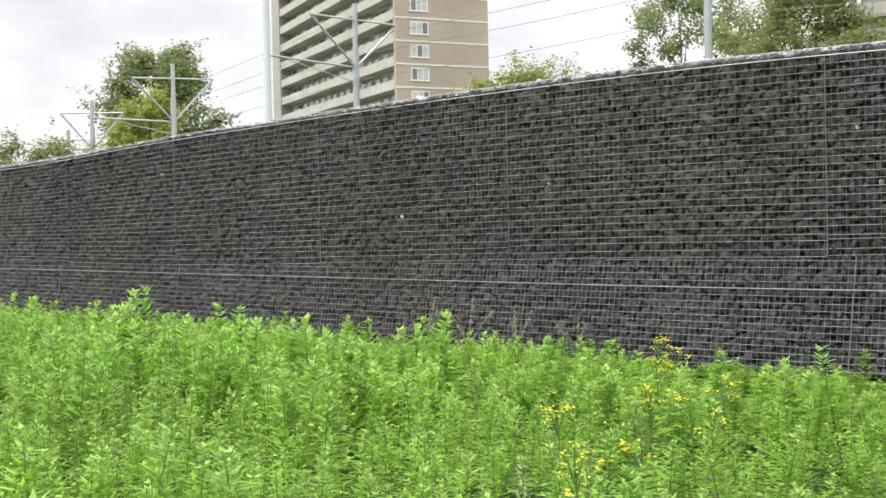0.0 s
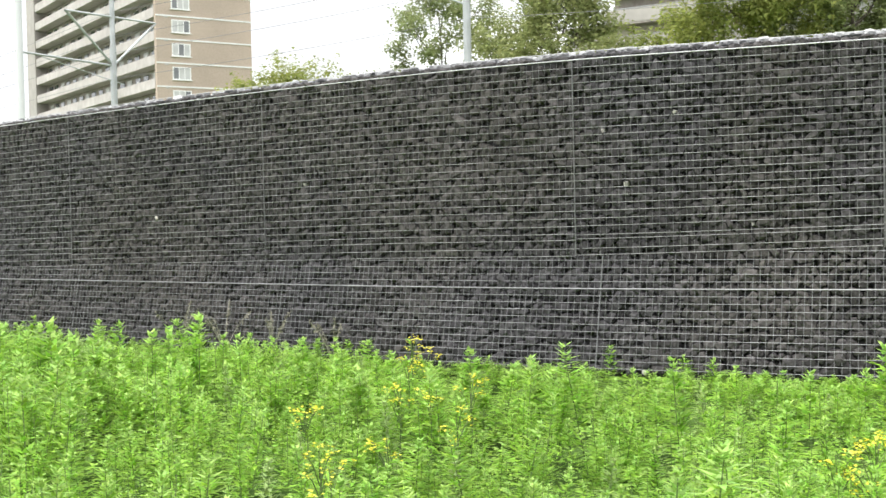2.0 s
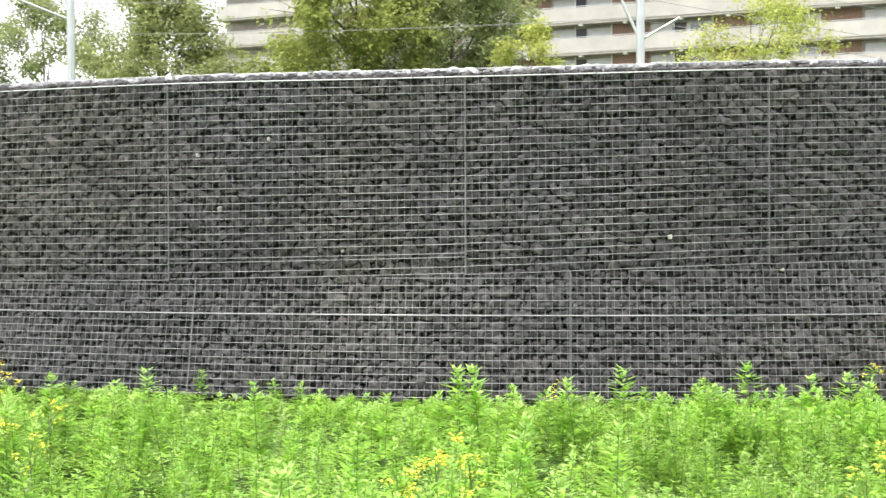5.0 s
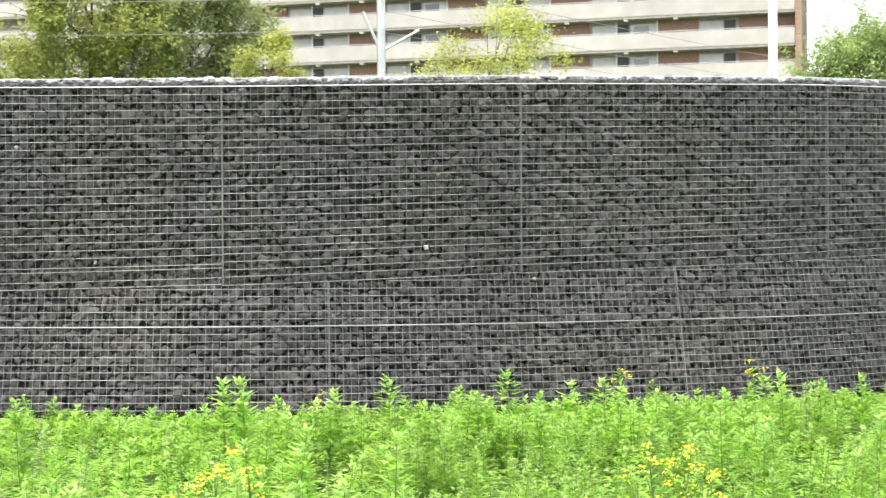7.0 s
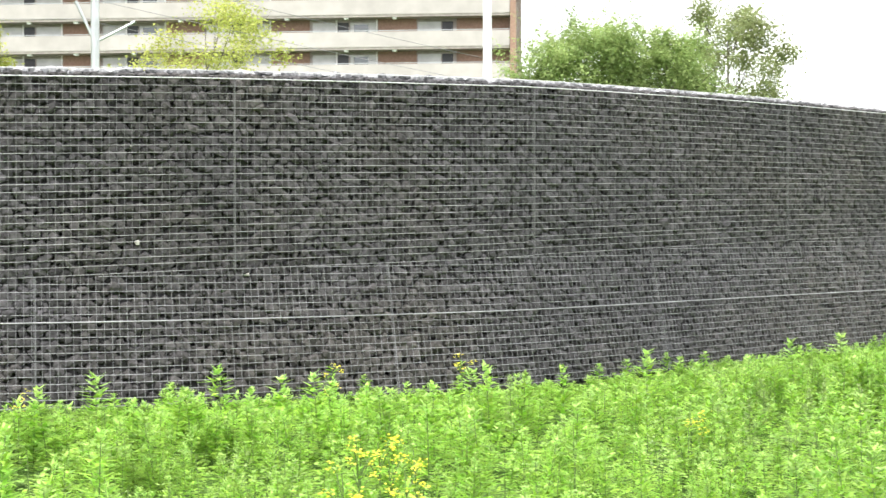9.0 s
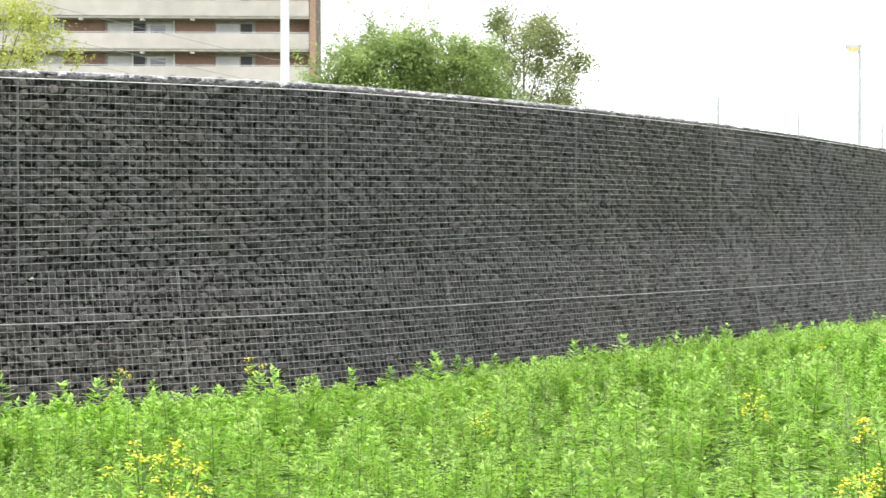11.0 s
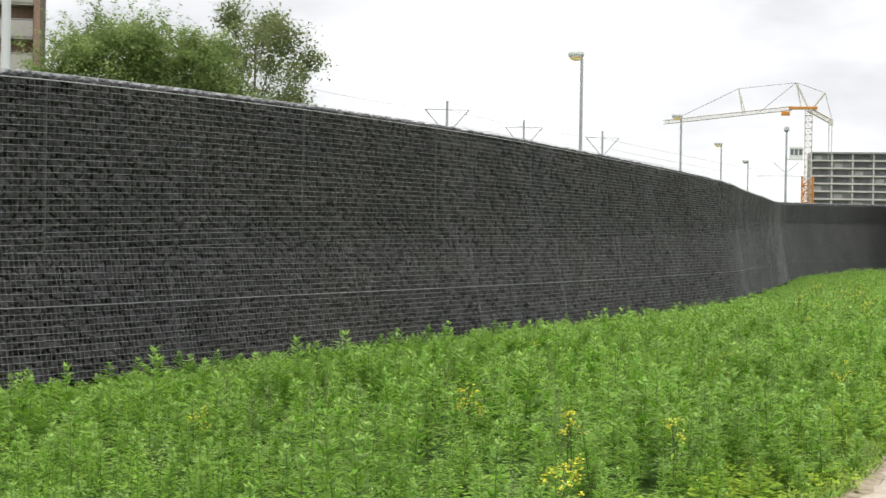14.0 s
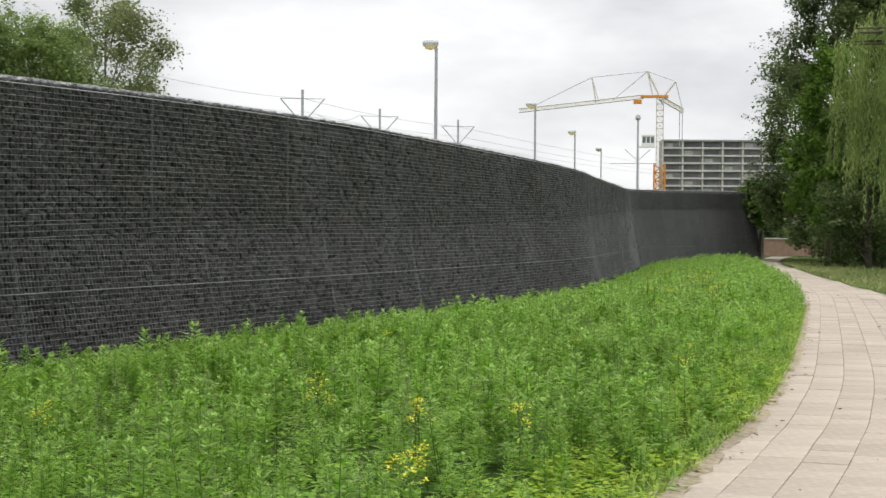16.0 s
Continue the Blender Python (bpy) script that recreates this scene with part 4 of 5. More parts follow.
tree("ash_tree", "olive green leafy tree behind the wall", polar(13.5, 55), 10.1, 5.8, M_TREE_OLIVE, 10000, 0.13, 0.14, 0.9, 0.42, 30, limbs=12, seed=16)
tree("robinia_tree", "tall fresh green tree behind the wall", polar(20.5, 50), 11.0, 5.4, M_TREE_LIGHT, 11000, 0.13, 0.16, 0.8, 0.42, 32, seed=17)
tree("maple_tree", "tall darker green tree behind the wall", polar(24.4, 52), 11.0, 5.4, M_TREE_GREEN, 13000, 0.13, 0.18, 0.8, 0.42, 34, seed=18)
tree("young_tree", "low yellow-green sapling behind the wall", polar(27.3, 48), 8.0, 3.6, M_TREE_YELLOW, 2300, 0.12, 0.08, 1.2, 0.38, 16, seed=19)
tree("young_tree", "open yellow-green tree in front of the gallery flats", polar(35.9, 50), 9.0, 5.9, M_TREE_YELLOW, 3600, 0.12, 0.08, 1.4, 0.38, 36, limbs=14, seed=20)
tree("hornbeam_tree", "dense broad green tree beside the flats", polar(50.2, 60), 9.3, 7.0, M_TREE_DEEP, 21000, 0.112, 0.18, 0.7, 0.38, 40, cone=0.32, seed=21)
tree("hornbeam_tree", "dense broad green tree beside the flats", polar(53.0, 62), 9.3, 5.6, M_TREE_DEEP, 16000, 0.112, 0.16, 0.7, 0.38, 34, cone=0.32, seed=22)
tree("sparse_tree", "open light-leaved tree beside the dense one", polar(55.3, 75), 12.6, 7.2, M_TREE_GREEN, 6000, 0.17, 0.14, 1.4, 0.38, 30, limbs=16, seed=23)
tree("alder_tree", "tall dark green tree beside the path", polar(82.75, 74), 15.5, 6.6, M_TREE_DARK, 19000, 0.155, 0.28, 0.8, 0.08, 46, limbs=16, seed=24)
tree("alder_tree", "tall dark green tree beside the path", polar(85.3, 80), 19.0, 9.5, M_TREE_DARK, 17000, 0.18, 0.30, 0.8, 0.06, 46, limbs=16, seed=25)
tree("small_tree", "small round bright green tree on the verge", polar(79.9, 80), 3.9, 2.3, M_SHRUB, 2600, 0.14, 0.10, 0.8, 0.5, 18, seed=26)
tree("yew_shrub", "bushy dark green shrub under the trees", polar(83.9, 64), 7.0, 4.2, M_TREE_DARK, 9000, 0.13, 0.16, 0.8, 0.05, 36, cone=0.5, seed=27)
tree("yew_shrub", "bushy dark green shrub under the trees", polar(82.8, 84), 7.2, 4.8, M_TREE_DARK, 9000, 0.17, 0.16, 0.8, 0.04, 36, seed=31)
tree("yew_shrub", "bushy dark green shrub under the trees", polar(84.6, 72), 6.0, 5.2, M_TREE_DARK, 9000, 0.17, 0.16, 0.8, 0.04, 36, seed=32)
tree("young_tree", "fresh green leafy tree before the dark ones", polar(82.4, 67), 9.2, 3.2, M_SHRUB, 6500, 0.13, 0.12, 0.8, 0.2, 26, seed=34)
tree("yew_shrub", "bushy dark green shrub behind the garden wall", polar(80.7, 102), 4.6, 5.0, M_TREE_DARK, 4500, 0.18, 0.12, 0.8, 0.05, 24, seed=33)
willow(polar(86.3, 52), 9.9, 6.9)


# ---- tram masts, lamp posts and cables ----
def tram_mast(at, height, bar, yaw, arm=True, reach=3.0, label="grey tram mast with a triangular cross-arm"):
    root = thing("tram_mast", label, "tram mast", Matrix.Translation(at) @ Matrix.Rotation(radians(yaw), 4, 'Z'), "tram masts along the line")
    part("pole", gather([tube_np([(0, 0, 0), (0, 0, height * 0.82)], 0.13, 8), tube_np([(0, 0, height * 0.80), (0, 0, height)], 0.10, 8)]), M_STEEL, root)
    zb = height - 0.65
    part("cross_arm", gather([bar_np((-bar / 2, 0, zb), (bar / 2, 0, zb), 0.045)]), M_STEEL, root)
    part("brace", gather([bar_np((-bar / 2, 0, zb), (0, 0, zb - 1.9), 0.05)]), M_STEEL, root)
    part("brace", gather([bar_np((bar / 2, 0, zb), (0, 0, zb - 1.9), 0.05)]), M_STEEL, root)
    if arm:
        part("registration_arm", gather([bar_np((-reach, 0, zb - 1.75), (0, 0, zb - 1.9), 0.045), bar_np((-reach * 0.75, 0, zb - 1.85), (0.6, 0, zb - 2.6), 0.02)]), M_STEEL, root)
    return root


tram_mast(polar(-3.2, 60), 10.05, 5.2, 52, reach=5.2)
tram_mast(polar(-10.1, 67), 8.45, 3.7, 27, reach=3.6)
tram_mast(polar(-13.1, 80), 7.9, 3.2, 10)
tram_mast(polar(-13.98, 100), 7.6, 3.0, 10, False)
tram_mast(polar(62.59, 112), 11.75, 3.3, -62, False)
tram_mast(polar(65.54, 132), 12.0, 3.3, -62, False)
tram_mast(polar(68.54, 150), 12.4, 3.3, -62, False)
mast_y = thing("tram_mast", "grey tram mast with raised slanting arms", "tram mast", Matrix.Translation(polar(31.6, 45)) @ Matrix.Rotation(radians(-31), 4, 'Z'), "tram masts along the line")
part("pole", tube_np([(0, 0, 0), (0, 0, 10.5)], 0.125, 8), M_STEEL, mast_y)
part("brace", bar_np((0, 0, 7.1), (-0.55, 0, 8.3), 0.05), M_STEEL, mast_y)
part("brace", bar_np((0, 0, 7.1), (1.15, 0, 7.75), 0.04), M_STEEL, mast_y)
mast_a = thing("tram_mast", "grey tram mast with a slanting side arm", "tram mast", Matrix.Translation(polar(10.16, 50)) @ Matrix.Rotation(radians(-10), 4, 'Z'), "tram masts along the line")
part("pole", tube_np([(0, 0, 0), (0, 0, 11.5)], 0.13, 8), M_STEEL, mast_a)
part("registration_arm", bar_np((-1.7, 0, 9.0), (0, 0, 8.35), 0.04), M_STEEL, mast_a)
part("brace", bar_np((0, 0, 8.6), (-0.45, 0, 9.6), 0.035), M_STEEL, mast_a)
for az, d in ((-6.56, 55), (46.33, 45)):
    post = thing("tall_post", "tall pale round steel post behind the wall", "post", Matrix.Translation(polar(az, d)))
    part("pole", tube_np([(0, 0, 0), (0, 0, 15)], [0.15, 0.12], 12), M_WHITE_POLE, post)


def street_lamp(at, height, yaw, glow=True, label="tall street lamp with a wide lit bowl head"):
    root = thing("street_lamp", label, "street lamp", Matrix.Translation(at) @ Matrix.Rotation(radians(yaw), 4, 'Z'), "street lamps behind the wall")
    part("pole", tube_np([(0, 0, 0), (0, 0, height * 0.5), (0, 0, height - 0.35)], [0.10, 0.085, 0.07], 8), M_STEEL, root)
    a = np.arange(10) * 2 * np.pi / 10
    rings = [(0.0, 0.35, -0.24), (0.0, 0.39, -0.10), (0.0, 0.36, 0.0), (0.0, 0.20, 0.05), (0.0, 0.01, 0.07)]
    v = np.concatenate([np.stack([np.cos(a) * r_ * 1.0 - 0.28, np.sin(a) * r_ * 0.8, np.full(10, height + z)], -1) for _, r_, z in rings])
    f = [(k * 10 + j, k * 10 + (j + 1) % 10, (k + 1) * 10 + (j + 1) % 10, (k + 1) * 10 + j) for k in range(4) for j in range(10)]
    head = part("head", (v, np.array(f)), M_WHITE_POLE, root)
    v = np.concatenate([np.stack([np.cos(a) * r_ - 0.28, np.sin(a) * r_ * 0.8, np.full(10, height + z)], -1) for r_, z in ((0.33, -0.23), (0.23, -0.38), (0.02, -0.43))])
    f = [(k * 10 + j, k * 10 + (j + 1) % 10, (k + 1) * 10 + (j + 1) % 10, (k + 1) * 10 + j) for k in range(2) for j in range(10)]
    part("lamp_bowl", (v, np.array(f)), M_LAMPGLOW if glow else M_CURTAIN, head)
    part("bracket", bar_np((0, 0, height - 0.5), (-0.05, 0, height - 0.1), 0.08), M_STEEL, root)
    return root


street_lamp(polar(67.68, 72), 10.5, -67)
street_lamp(polar(71.48, 107), 10.5, -70)
street_lamp(polar(73.0, 140), 10.7, -72)
street_lamp(polar(74.0, 175), 11.0, -73, False)
old_lamp = thing("street_lamp", "dark lamp post with a small top lantern", "street lamp", Matrix.Translation(polar(75.38, 120)) @ Matrix.Rotation(radians(-75), 4, 'Z'))
part("pole", tube_np([(0, 0, 0), (0, 0, 10.3)], [0.13, 0.07], 8), M_STEEL, old_lamp)
part("lantern", tube_np([(0, 0, 10.2), (0, 0, 10.35), (0, 0, 10.6), (0, 0, 10.7)], [0.08, 0.22, 0.18, 0.05], 8), M_STEEL, old_lamp)
part("cross_arm", gather([bar_np((-2.2, 0, 6.8), (1.6, 0, 6.8), 0.04), bar_np((-1.0, 0, 7.9), (0, 0, 7.0), 0.03), bar_np((1.0, 0, 7.9), (0, 0, 7.0), 0.03)]), M_STEEL, old_lamp)
park_lamp = thing("park_lamp", "small lamp post with a flat lantern in front of the flats", "street lamp", Matrix.Translation(polar(30.1, 70)))
part("pole", tube_np([(0, 0, 0), (0, 0, 7.9)], 0.07, 7), M_DARK, park_lamp)
part("lantern", tube_np([(0, 0, 7.9), (0, 0, 8.1), (0, 0, 8.35), (0, 0, 8.4)], [0.12, 0.45, 0.45, 0.08], 9), M_CONCRETE, park_lamp)


def cable(az0, d0, z0, az1, d1, z1, sag=0.3, r=0.009):
    a, b = np.array(polar(az0, d0, z0)), np.array(polar(az1, d1, z1))
    t = np.linspace(0, 1, 15)[:, None]
    pts = a + (b - a) * t
    pts[:, 2] -= 4 * sag * (t * (1 - t))[:, 0]
    ob = new("overhead_cable", mesh_np("overhead_cable", *tube_np(pts, r, 4), M_CABLE))
    tagged(ob, "thin dark overhead tram cable", "cable", "overhead cables")


for dz in (0.0, -0.95, -1.6, -2.6):
    cable(-13.9, 100, 7.5 + dz * 0.6, -3.2, 60, 9.6 + dz, 0.1)
    cable(-3.2, 60, 9.6 + dz, 10.16, 50, 10.5 + dz, 0.1)
    cable(10.16, 50, 10.5 + dz, 31.6, 45, 10.4 + dz, 0.15)
    if dz > -2:
        cable(31.6, 45, 9.3 + dz, 55, 70, 7.4 + dz, 0.2)
        cable(55, 70, 9.0 + dz, 62.59, 112, 11.1 + dz, 0.3)
        cable(62.59, 112, 11.1 + dz, 68.54, 150, 11.7 + dz, 0.3, 0.013)
        cable(68.54, 150, 11.7 + dz, 76.5, 260, 12.5 + dz, 0.3, 0.014)
cable(63.2, 118, 10.3, 64.8, 126, 11.0, 0.5, 0.02)


globe = thing("globe_lamp", "white globe lamp on a slim post behind the wall", "street lamp", Matrix.Translation(polar(-0.78, 45)))
part("pole", tube_np([(0, 0, 0), (0, 0, 4.74)], [0.06, 0.05], 8), M_STEEL, globe)
gl = [(math.sin(q), 1 - math.cos(q)) for q in np.linspace(0.15, math.pi - 0.1, 9)]
part("globe", tube_np([(0, 0, 4.72 + 0.2 * h) for r_, h in gl], [0.21 * r_ for r_, h in gl], 14), M_CURTAIN, globe)

# ---- brick garden wall where the gabion ends ----
end_p = np.array([80.2, 13.8])
pier = thing("gate_pier", "pale rendered pier at the end of the gabion wall", "pier", Matrix.Translation((end_p[0], end_p[1], 0)) @ Matrix.Rotation(radians(-36), 4, 'Z'))
part("shaft", box_np(-0.2, 0.2, -0.22, 0.22, -0.05, 1.75), M_CONCRETE, pier)
part("cap", box_np(-0.24, 0.24, -0.26, 0.26, 1.75, 1.83), M_PARAPET, pier)
low_wall = thing("garden_wall", "low brown brick garden wall under the trees", "wall", Matrix.Translation(polar(79.9, 95)) @ Matrix.Rotation(radians(-80), 4, 'Z'), kind="structure")
part("brickwork", box_np(-1.2, 4.5, -0.12, 0.12, -0.05, 1.0), M_BROWN, low_wall)
part("coping", box_np(-1.25, 4.55, -0.17, 0.17, 1.0, 1.07), M_CONCRETE, low_wall)


# ---- tower block ----
def quad_prism(p0, p1, z0, z1, d0, d1):
    """A box along p0-p1, from d0 to d1 along the outward normal (to the right of p0-p1)."""
    p0, p1 = np.array(p0, float), np.array(p1, float)
    t = (p1 - p0) / np.linalg.norm(p1 - p0)
    n = np.array([t[1], -t[0]])
    c = [p0 + n * d0, p1 + n * d0, p1 + n * d1, p0 + n * d1]
    v = np.array([(*q, z) for z in (z0, z1) for q in c])
    return v, BOX_F


def slant_prism(o, a, b, z0, z1):
    """An upright prism over the parallelogram from o along a and b."""
    c = [o, o + a, o + a + b, o + b]
    return np.array([(*q, z) for z in (z0, z1) for q in c]), BOX_F


def tower_block():
    root = thing("tower_block", "tan brick tower block with long pale balcony bands", "apartment building", Matrix.Identity(4))
    C = np.array([-5.25, 179.9])
    u, w = np.array([-0.320, 0.947]), np.array([0.832, 0.555])
    L, W, H, st = 67.6, 13.7, 45.0, 2.8
    far, right = C + u * L, C + w * W
    part("end_wall", quad_prism(C, right, 0, H, -0.4, 0), M_BRICK, root, "tan brick end wall")
    part("core_wall", slant_prism(C + w * 1.7 + u * 0.5, u * (L - 1.0), w * (W - 1.75), 0, H), M_RECESS, root)
    part("edge_fin", slant_prism(far - u * 5.4 - w * 0.3, u * 5.4, w * 3.0, 0, H), M_PARAPET, root, "pale concrete edge wall")
    off = 0.25
    for k in range(15):
        z = off + k * st
        part("balcony", gather([quad_prism(far - u * 0.2, C + u * 0.3, z - 0.15, z + 1.0, -0.15, 0.15), quad_prism(far - u * 0.2, C + u * 0.3, z - 0.18, z, -1.6, -0.15)]), M_PARAPET_OLD, root, "long pale concrete balcony parapet")
        part("floor_band", quad_prism(C, right, z - 0.03, z + 0.15, 0, 0.06), M_WHITE, root, "white floor band")
        win = C + w * 2.15
        fr = part("window", quad_prism(win, win + w * 2.6, z + 0.90, z + 2.45, 0, 0.06), M_WHITE, root, "white framed window")
        part("sill", quad_prism(win - w * 0.15, win + w * 2.75, z + 0.82, z + 0.90, 0, 0.16), M_WHITE, fr)
        for j in range(3):
            a = win + w * (0.16 + j * 0.80)
            # pale panes: curtains, with the sky's reflection painted into the same colour
            part("pane", quad_prism(a, a + w * 0.66, z + 1.02, z + 2.33, 0.06, 0.075), M_CURTAIN if (k + j * 2) % 3 else M_OPENING, fr)
        for j in range(int(L / 3.6)):
            a = C + u * (1.2 + j * 3.6 + (k * 7 + j * 3) % 5 * 0.1)
            part("glazing", quad_prism(a + u * 2.0, a, z + 0.2, z + 2.2, -1.6, -1.54), (M_GLASS, M_CURTAIN, M_GLASS)[(k * 5 + j) % 3], root)
            if (k * 3 + j * 7) % 4 == 0:
                part("balcony_clutter", quad_prism(a + u * 1.0, a + u * 0.2, z + 0.9, z + 1.35, -0.8, -0.4), M_CURTAIN, root)
    part("roof", slant_prism(C - w * 0.2, u * L, w * (W + 0.2), H, H + 0.4), M_CONCRETE, root)
    return root


tower_block()


# ---- gallery flats ----
def gallery_flats(name, label, p_right, length, normal_az, storeys, first, st=2.8, depth=11.0, detail=True, mat=M_PARAPET):
    """A slab whose facade runs to the left from p_right and faces the wall."""
    root = thing(name, label, "apartment building", Matrix.Identity(4))
    a = radians(normal_az)
    left = np.array([-math.cos(a), math.sin(a)])
    p1 = np.array(p_right)
    p0 = p1 + left * length
    H = first + storeys * st
    part("back_wall", quad_prism(p0, p1, 0, H, -depth, -1.5), M_RECESS, root)
    part("end_wall", quad_prism(p1 + left * 0.45, p1, 0, H, -depth, 0.1), M_BROWN, root, "brown brick end wall")
    part("roof", quad_prism(p0, p1, H, H + 0.5, -depth, 0.1), M_CONCRETE, root)
    for k in range(storeys):
        z = first + k * st
        q1 = p1 + left * 0.5
        part("gallery_parapet", quad_prism(p0, q1, z - 0.1, z + 1.15, -0.12, 0.0), mat, root, "long cream gallery parapet")
        # slab in the darker back-wall colour, which paints the shade beneath it
        part("gallery_floor", quad_prism(p0, q1, z - 0.3, z - 0.1, -1.5, -0.05), M_RECESS, root)
        part("hand_rail", quad_prism(p0, q1, z + 1.22, z + 1.27, -0.08, -0.03), M_STEEL, root)
        if detail:
            b = p1 + left * 0.6
            part("brick_panel", quad_prism(b + left * 4.3, b, z - 0.1, z + 2.5, -1.5, -1.40), M_BROWN, root, "brown brick panel")
            part("kitchen_window", quad_prism(b + left * 5.5, b + left * 4.6, z + 1.0, z + 2.1, -1.5, -1.43), M_DARK, root)
            part("wall_panel", quad_prism(b + left * 7.5, b + left * 5.6, z - 0.1, z + 2.1, -1.5, -1.43), M_CURTAIN, root)
        x = 8.2
        i = 0
        while x < length - 9 and detail:
            b = p1 + left * x
            # brown brick panel, white panels with windows and a dark door
            part("brick_panel", quad_prism(b + left * 3.2, b, z - 0.1, z + 2.5, -1.5, -1.40), M_BROWN, root, "brown brick panel")
            for o, wd, m_, z0, z1 in ((3.25, 0.12, M_WHITE, -0.1, 2.5), (3.4, 2.1, M_CURTAIN, -0.1, 2.1), (5.65, 0.9, M_DARK, 1.0, 2.1), (6.6, 0.12, M_WHITE, -0.1, 2.5), (6.75, 1.9, M_CURTAIN, -0.1, 2.1)):
                part("wall_panel" if m_ is not M_DARK else "kitchen_window", quad_prism(b + left * (o + wd), b + left * o, z + z0, z + z1, -1.5, -1.43), m_, root)
            if i % 2 == 0:
                part("window", quad_prism(b + left * 5.2, b + left * 4.0, z + 0.95, z + 1.95, -1.42, -1.40), M_GLASS, root)
            for o in (1.5, 5.5):
                c = b + left * o
                part("gallery_lamp", quad_prism(c + left * 0.35, c, z + 2.2, z + 2.45, -0.6, -0.15), M_WHITE, root, "white box lamp under the gallery")
            x += 8.9
            i += 1
    return root


gallery_flats("gallery_flats", "long gallery flats with cream parapets and brown brick panels", tuple(polar(47.4, 121))[:2], 78.0, 50.0, 9, 3.48, 2.65)
gallery_flats("gallery_flats", "further wing of the gallery flats with pale bands", tuple(polar(22.3, 178))[:2], 40.0, 62.0, 8, 3.0, 2.8, 11.0, False, M_PARAPET_OLD)


# ---- far flats under construction and tower crane ----
def carcass_flats():
    root = thing("construction_flats", "grey unfinished flats with open balcony floors", "apartment building", Matrix.Identity(4))
    D = 570.0
    p0, p1 = np.array(polar(76.3, D))[:2], np.array(polar(82.5, D + 10))[:2]
    top = top_for(D, 3.37)
    n = 12
    part("back_wall", quad_prism(p0, p1, 0, top, -12, -2), M_CARCASS, root)
    part("roof", quad_prism(p0, p1, top, top + 0.6, -12, 0.3), M_CARCASS, root)
    length = float(np.linalg.norm(p1 - p0))
    t = (p1 - p0) / length
    for k in range(n):
        z = top - (k + 1) * 2.85
        part("floor_slab", quad_prism(p0, p1, z, z + 0.55, -2, 0), M_CONCRETE, root)
        for j in range(int(length / 7.5)):
            a = p0 + t * (j * 7.5)
            part("cross_wall", quad_prism(a, a + t * 0.5, z + 0.5, z + 2.9, -2, -0.2), M_CONCRETE, root)
            if (j * 5 + k * 3) % 4 == 0:
                part("panel", quad_prism(a + t * 1.2, a + t * 4.2, z + 0.5, z + 2.1, -1.9, -1.7), M_CURTAIN, root)
            else:
                part("window", quad_prism(a + t * 1.0, a + t * 6.6, z + 0.9, z + 2.6, -2.0, -1.9), M_OPENING, root)
    return root


carcass_flats()


def lattice(a, b, w, r, bays):
    """A square lattice truss from a to b."""
    a, b = np.array(a, float), np.array(b, float)
    d = (b - a) / np.linalg.norm(b - a)
    ref = np.array([0, 0, 1.0]) if abs(d[2]) < 0.8 else np.array([1.0, 0, 0])
    u = np.cross(d, ref)
    u /= np.linalg.norm(u)
    v = np.cross(d, u)
    cs = [(u * i + v * j) * w / 2 for i, j in ((-1, -1), (1, -1), (1, 1), (-1, 1))]
    out = [bar_np(a + c, b + c, r, 4) for c in cs]
    for k in range(bays):
        q0, q1 = a + (b - a) * k / bays, a + (b - a) * (k + 1) / bays
        for i in range(4):
            c0, c1 = cs[i], cs[(i + 1) % 4]
            out.append(bar_np(q0 + c0, q1 + c1 if k % 2 else q1 + c1, r * 0.6, 3))
            out.append(bar_np(q0 + c0, q0 + c1, r * 0.6, 3))
    return gather(out)


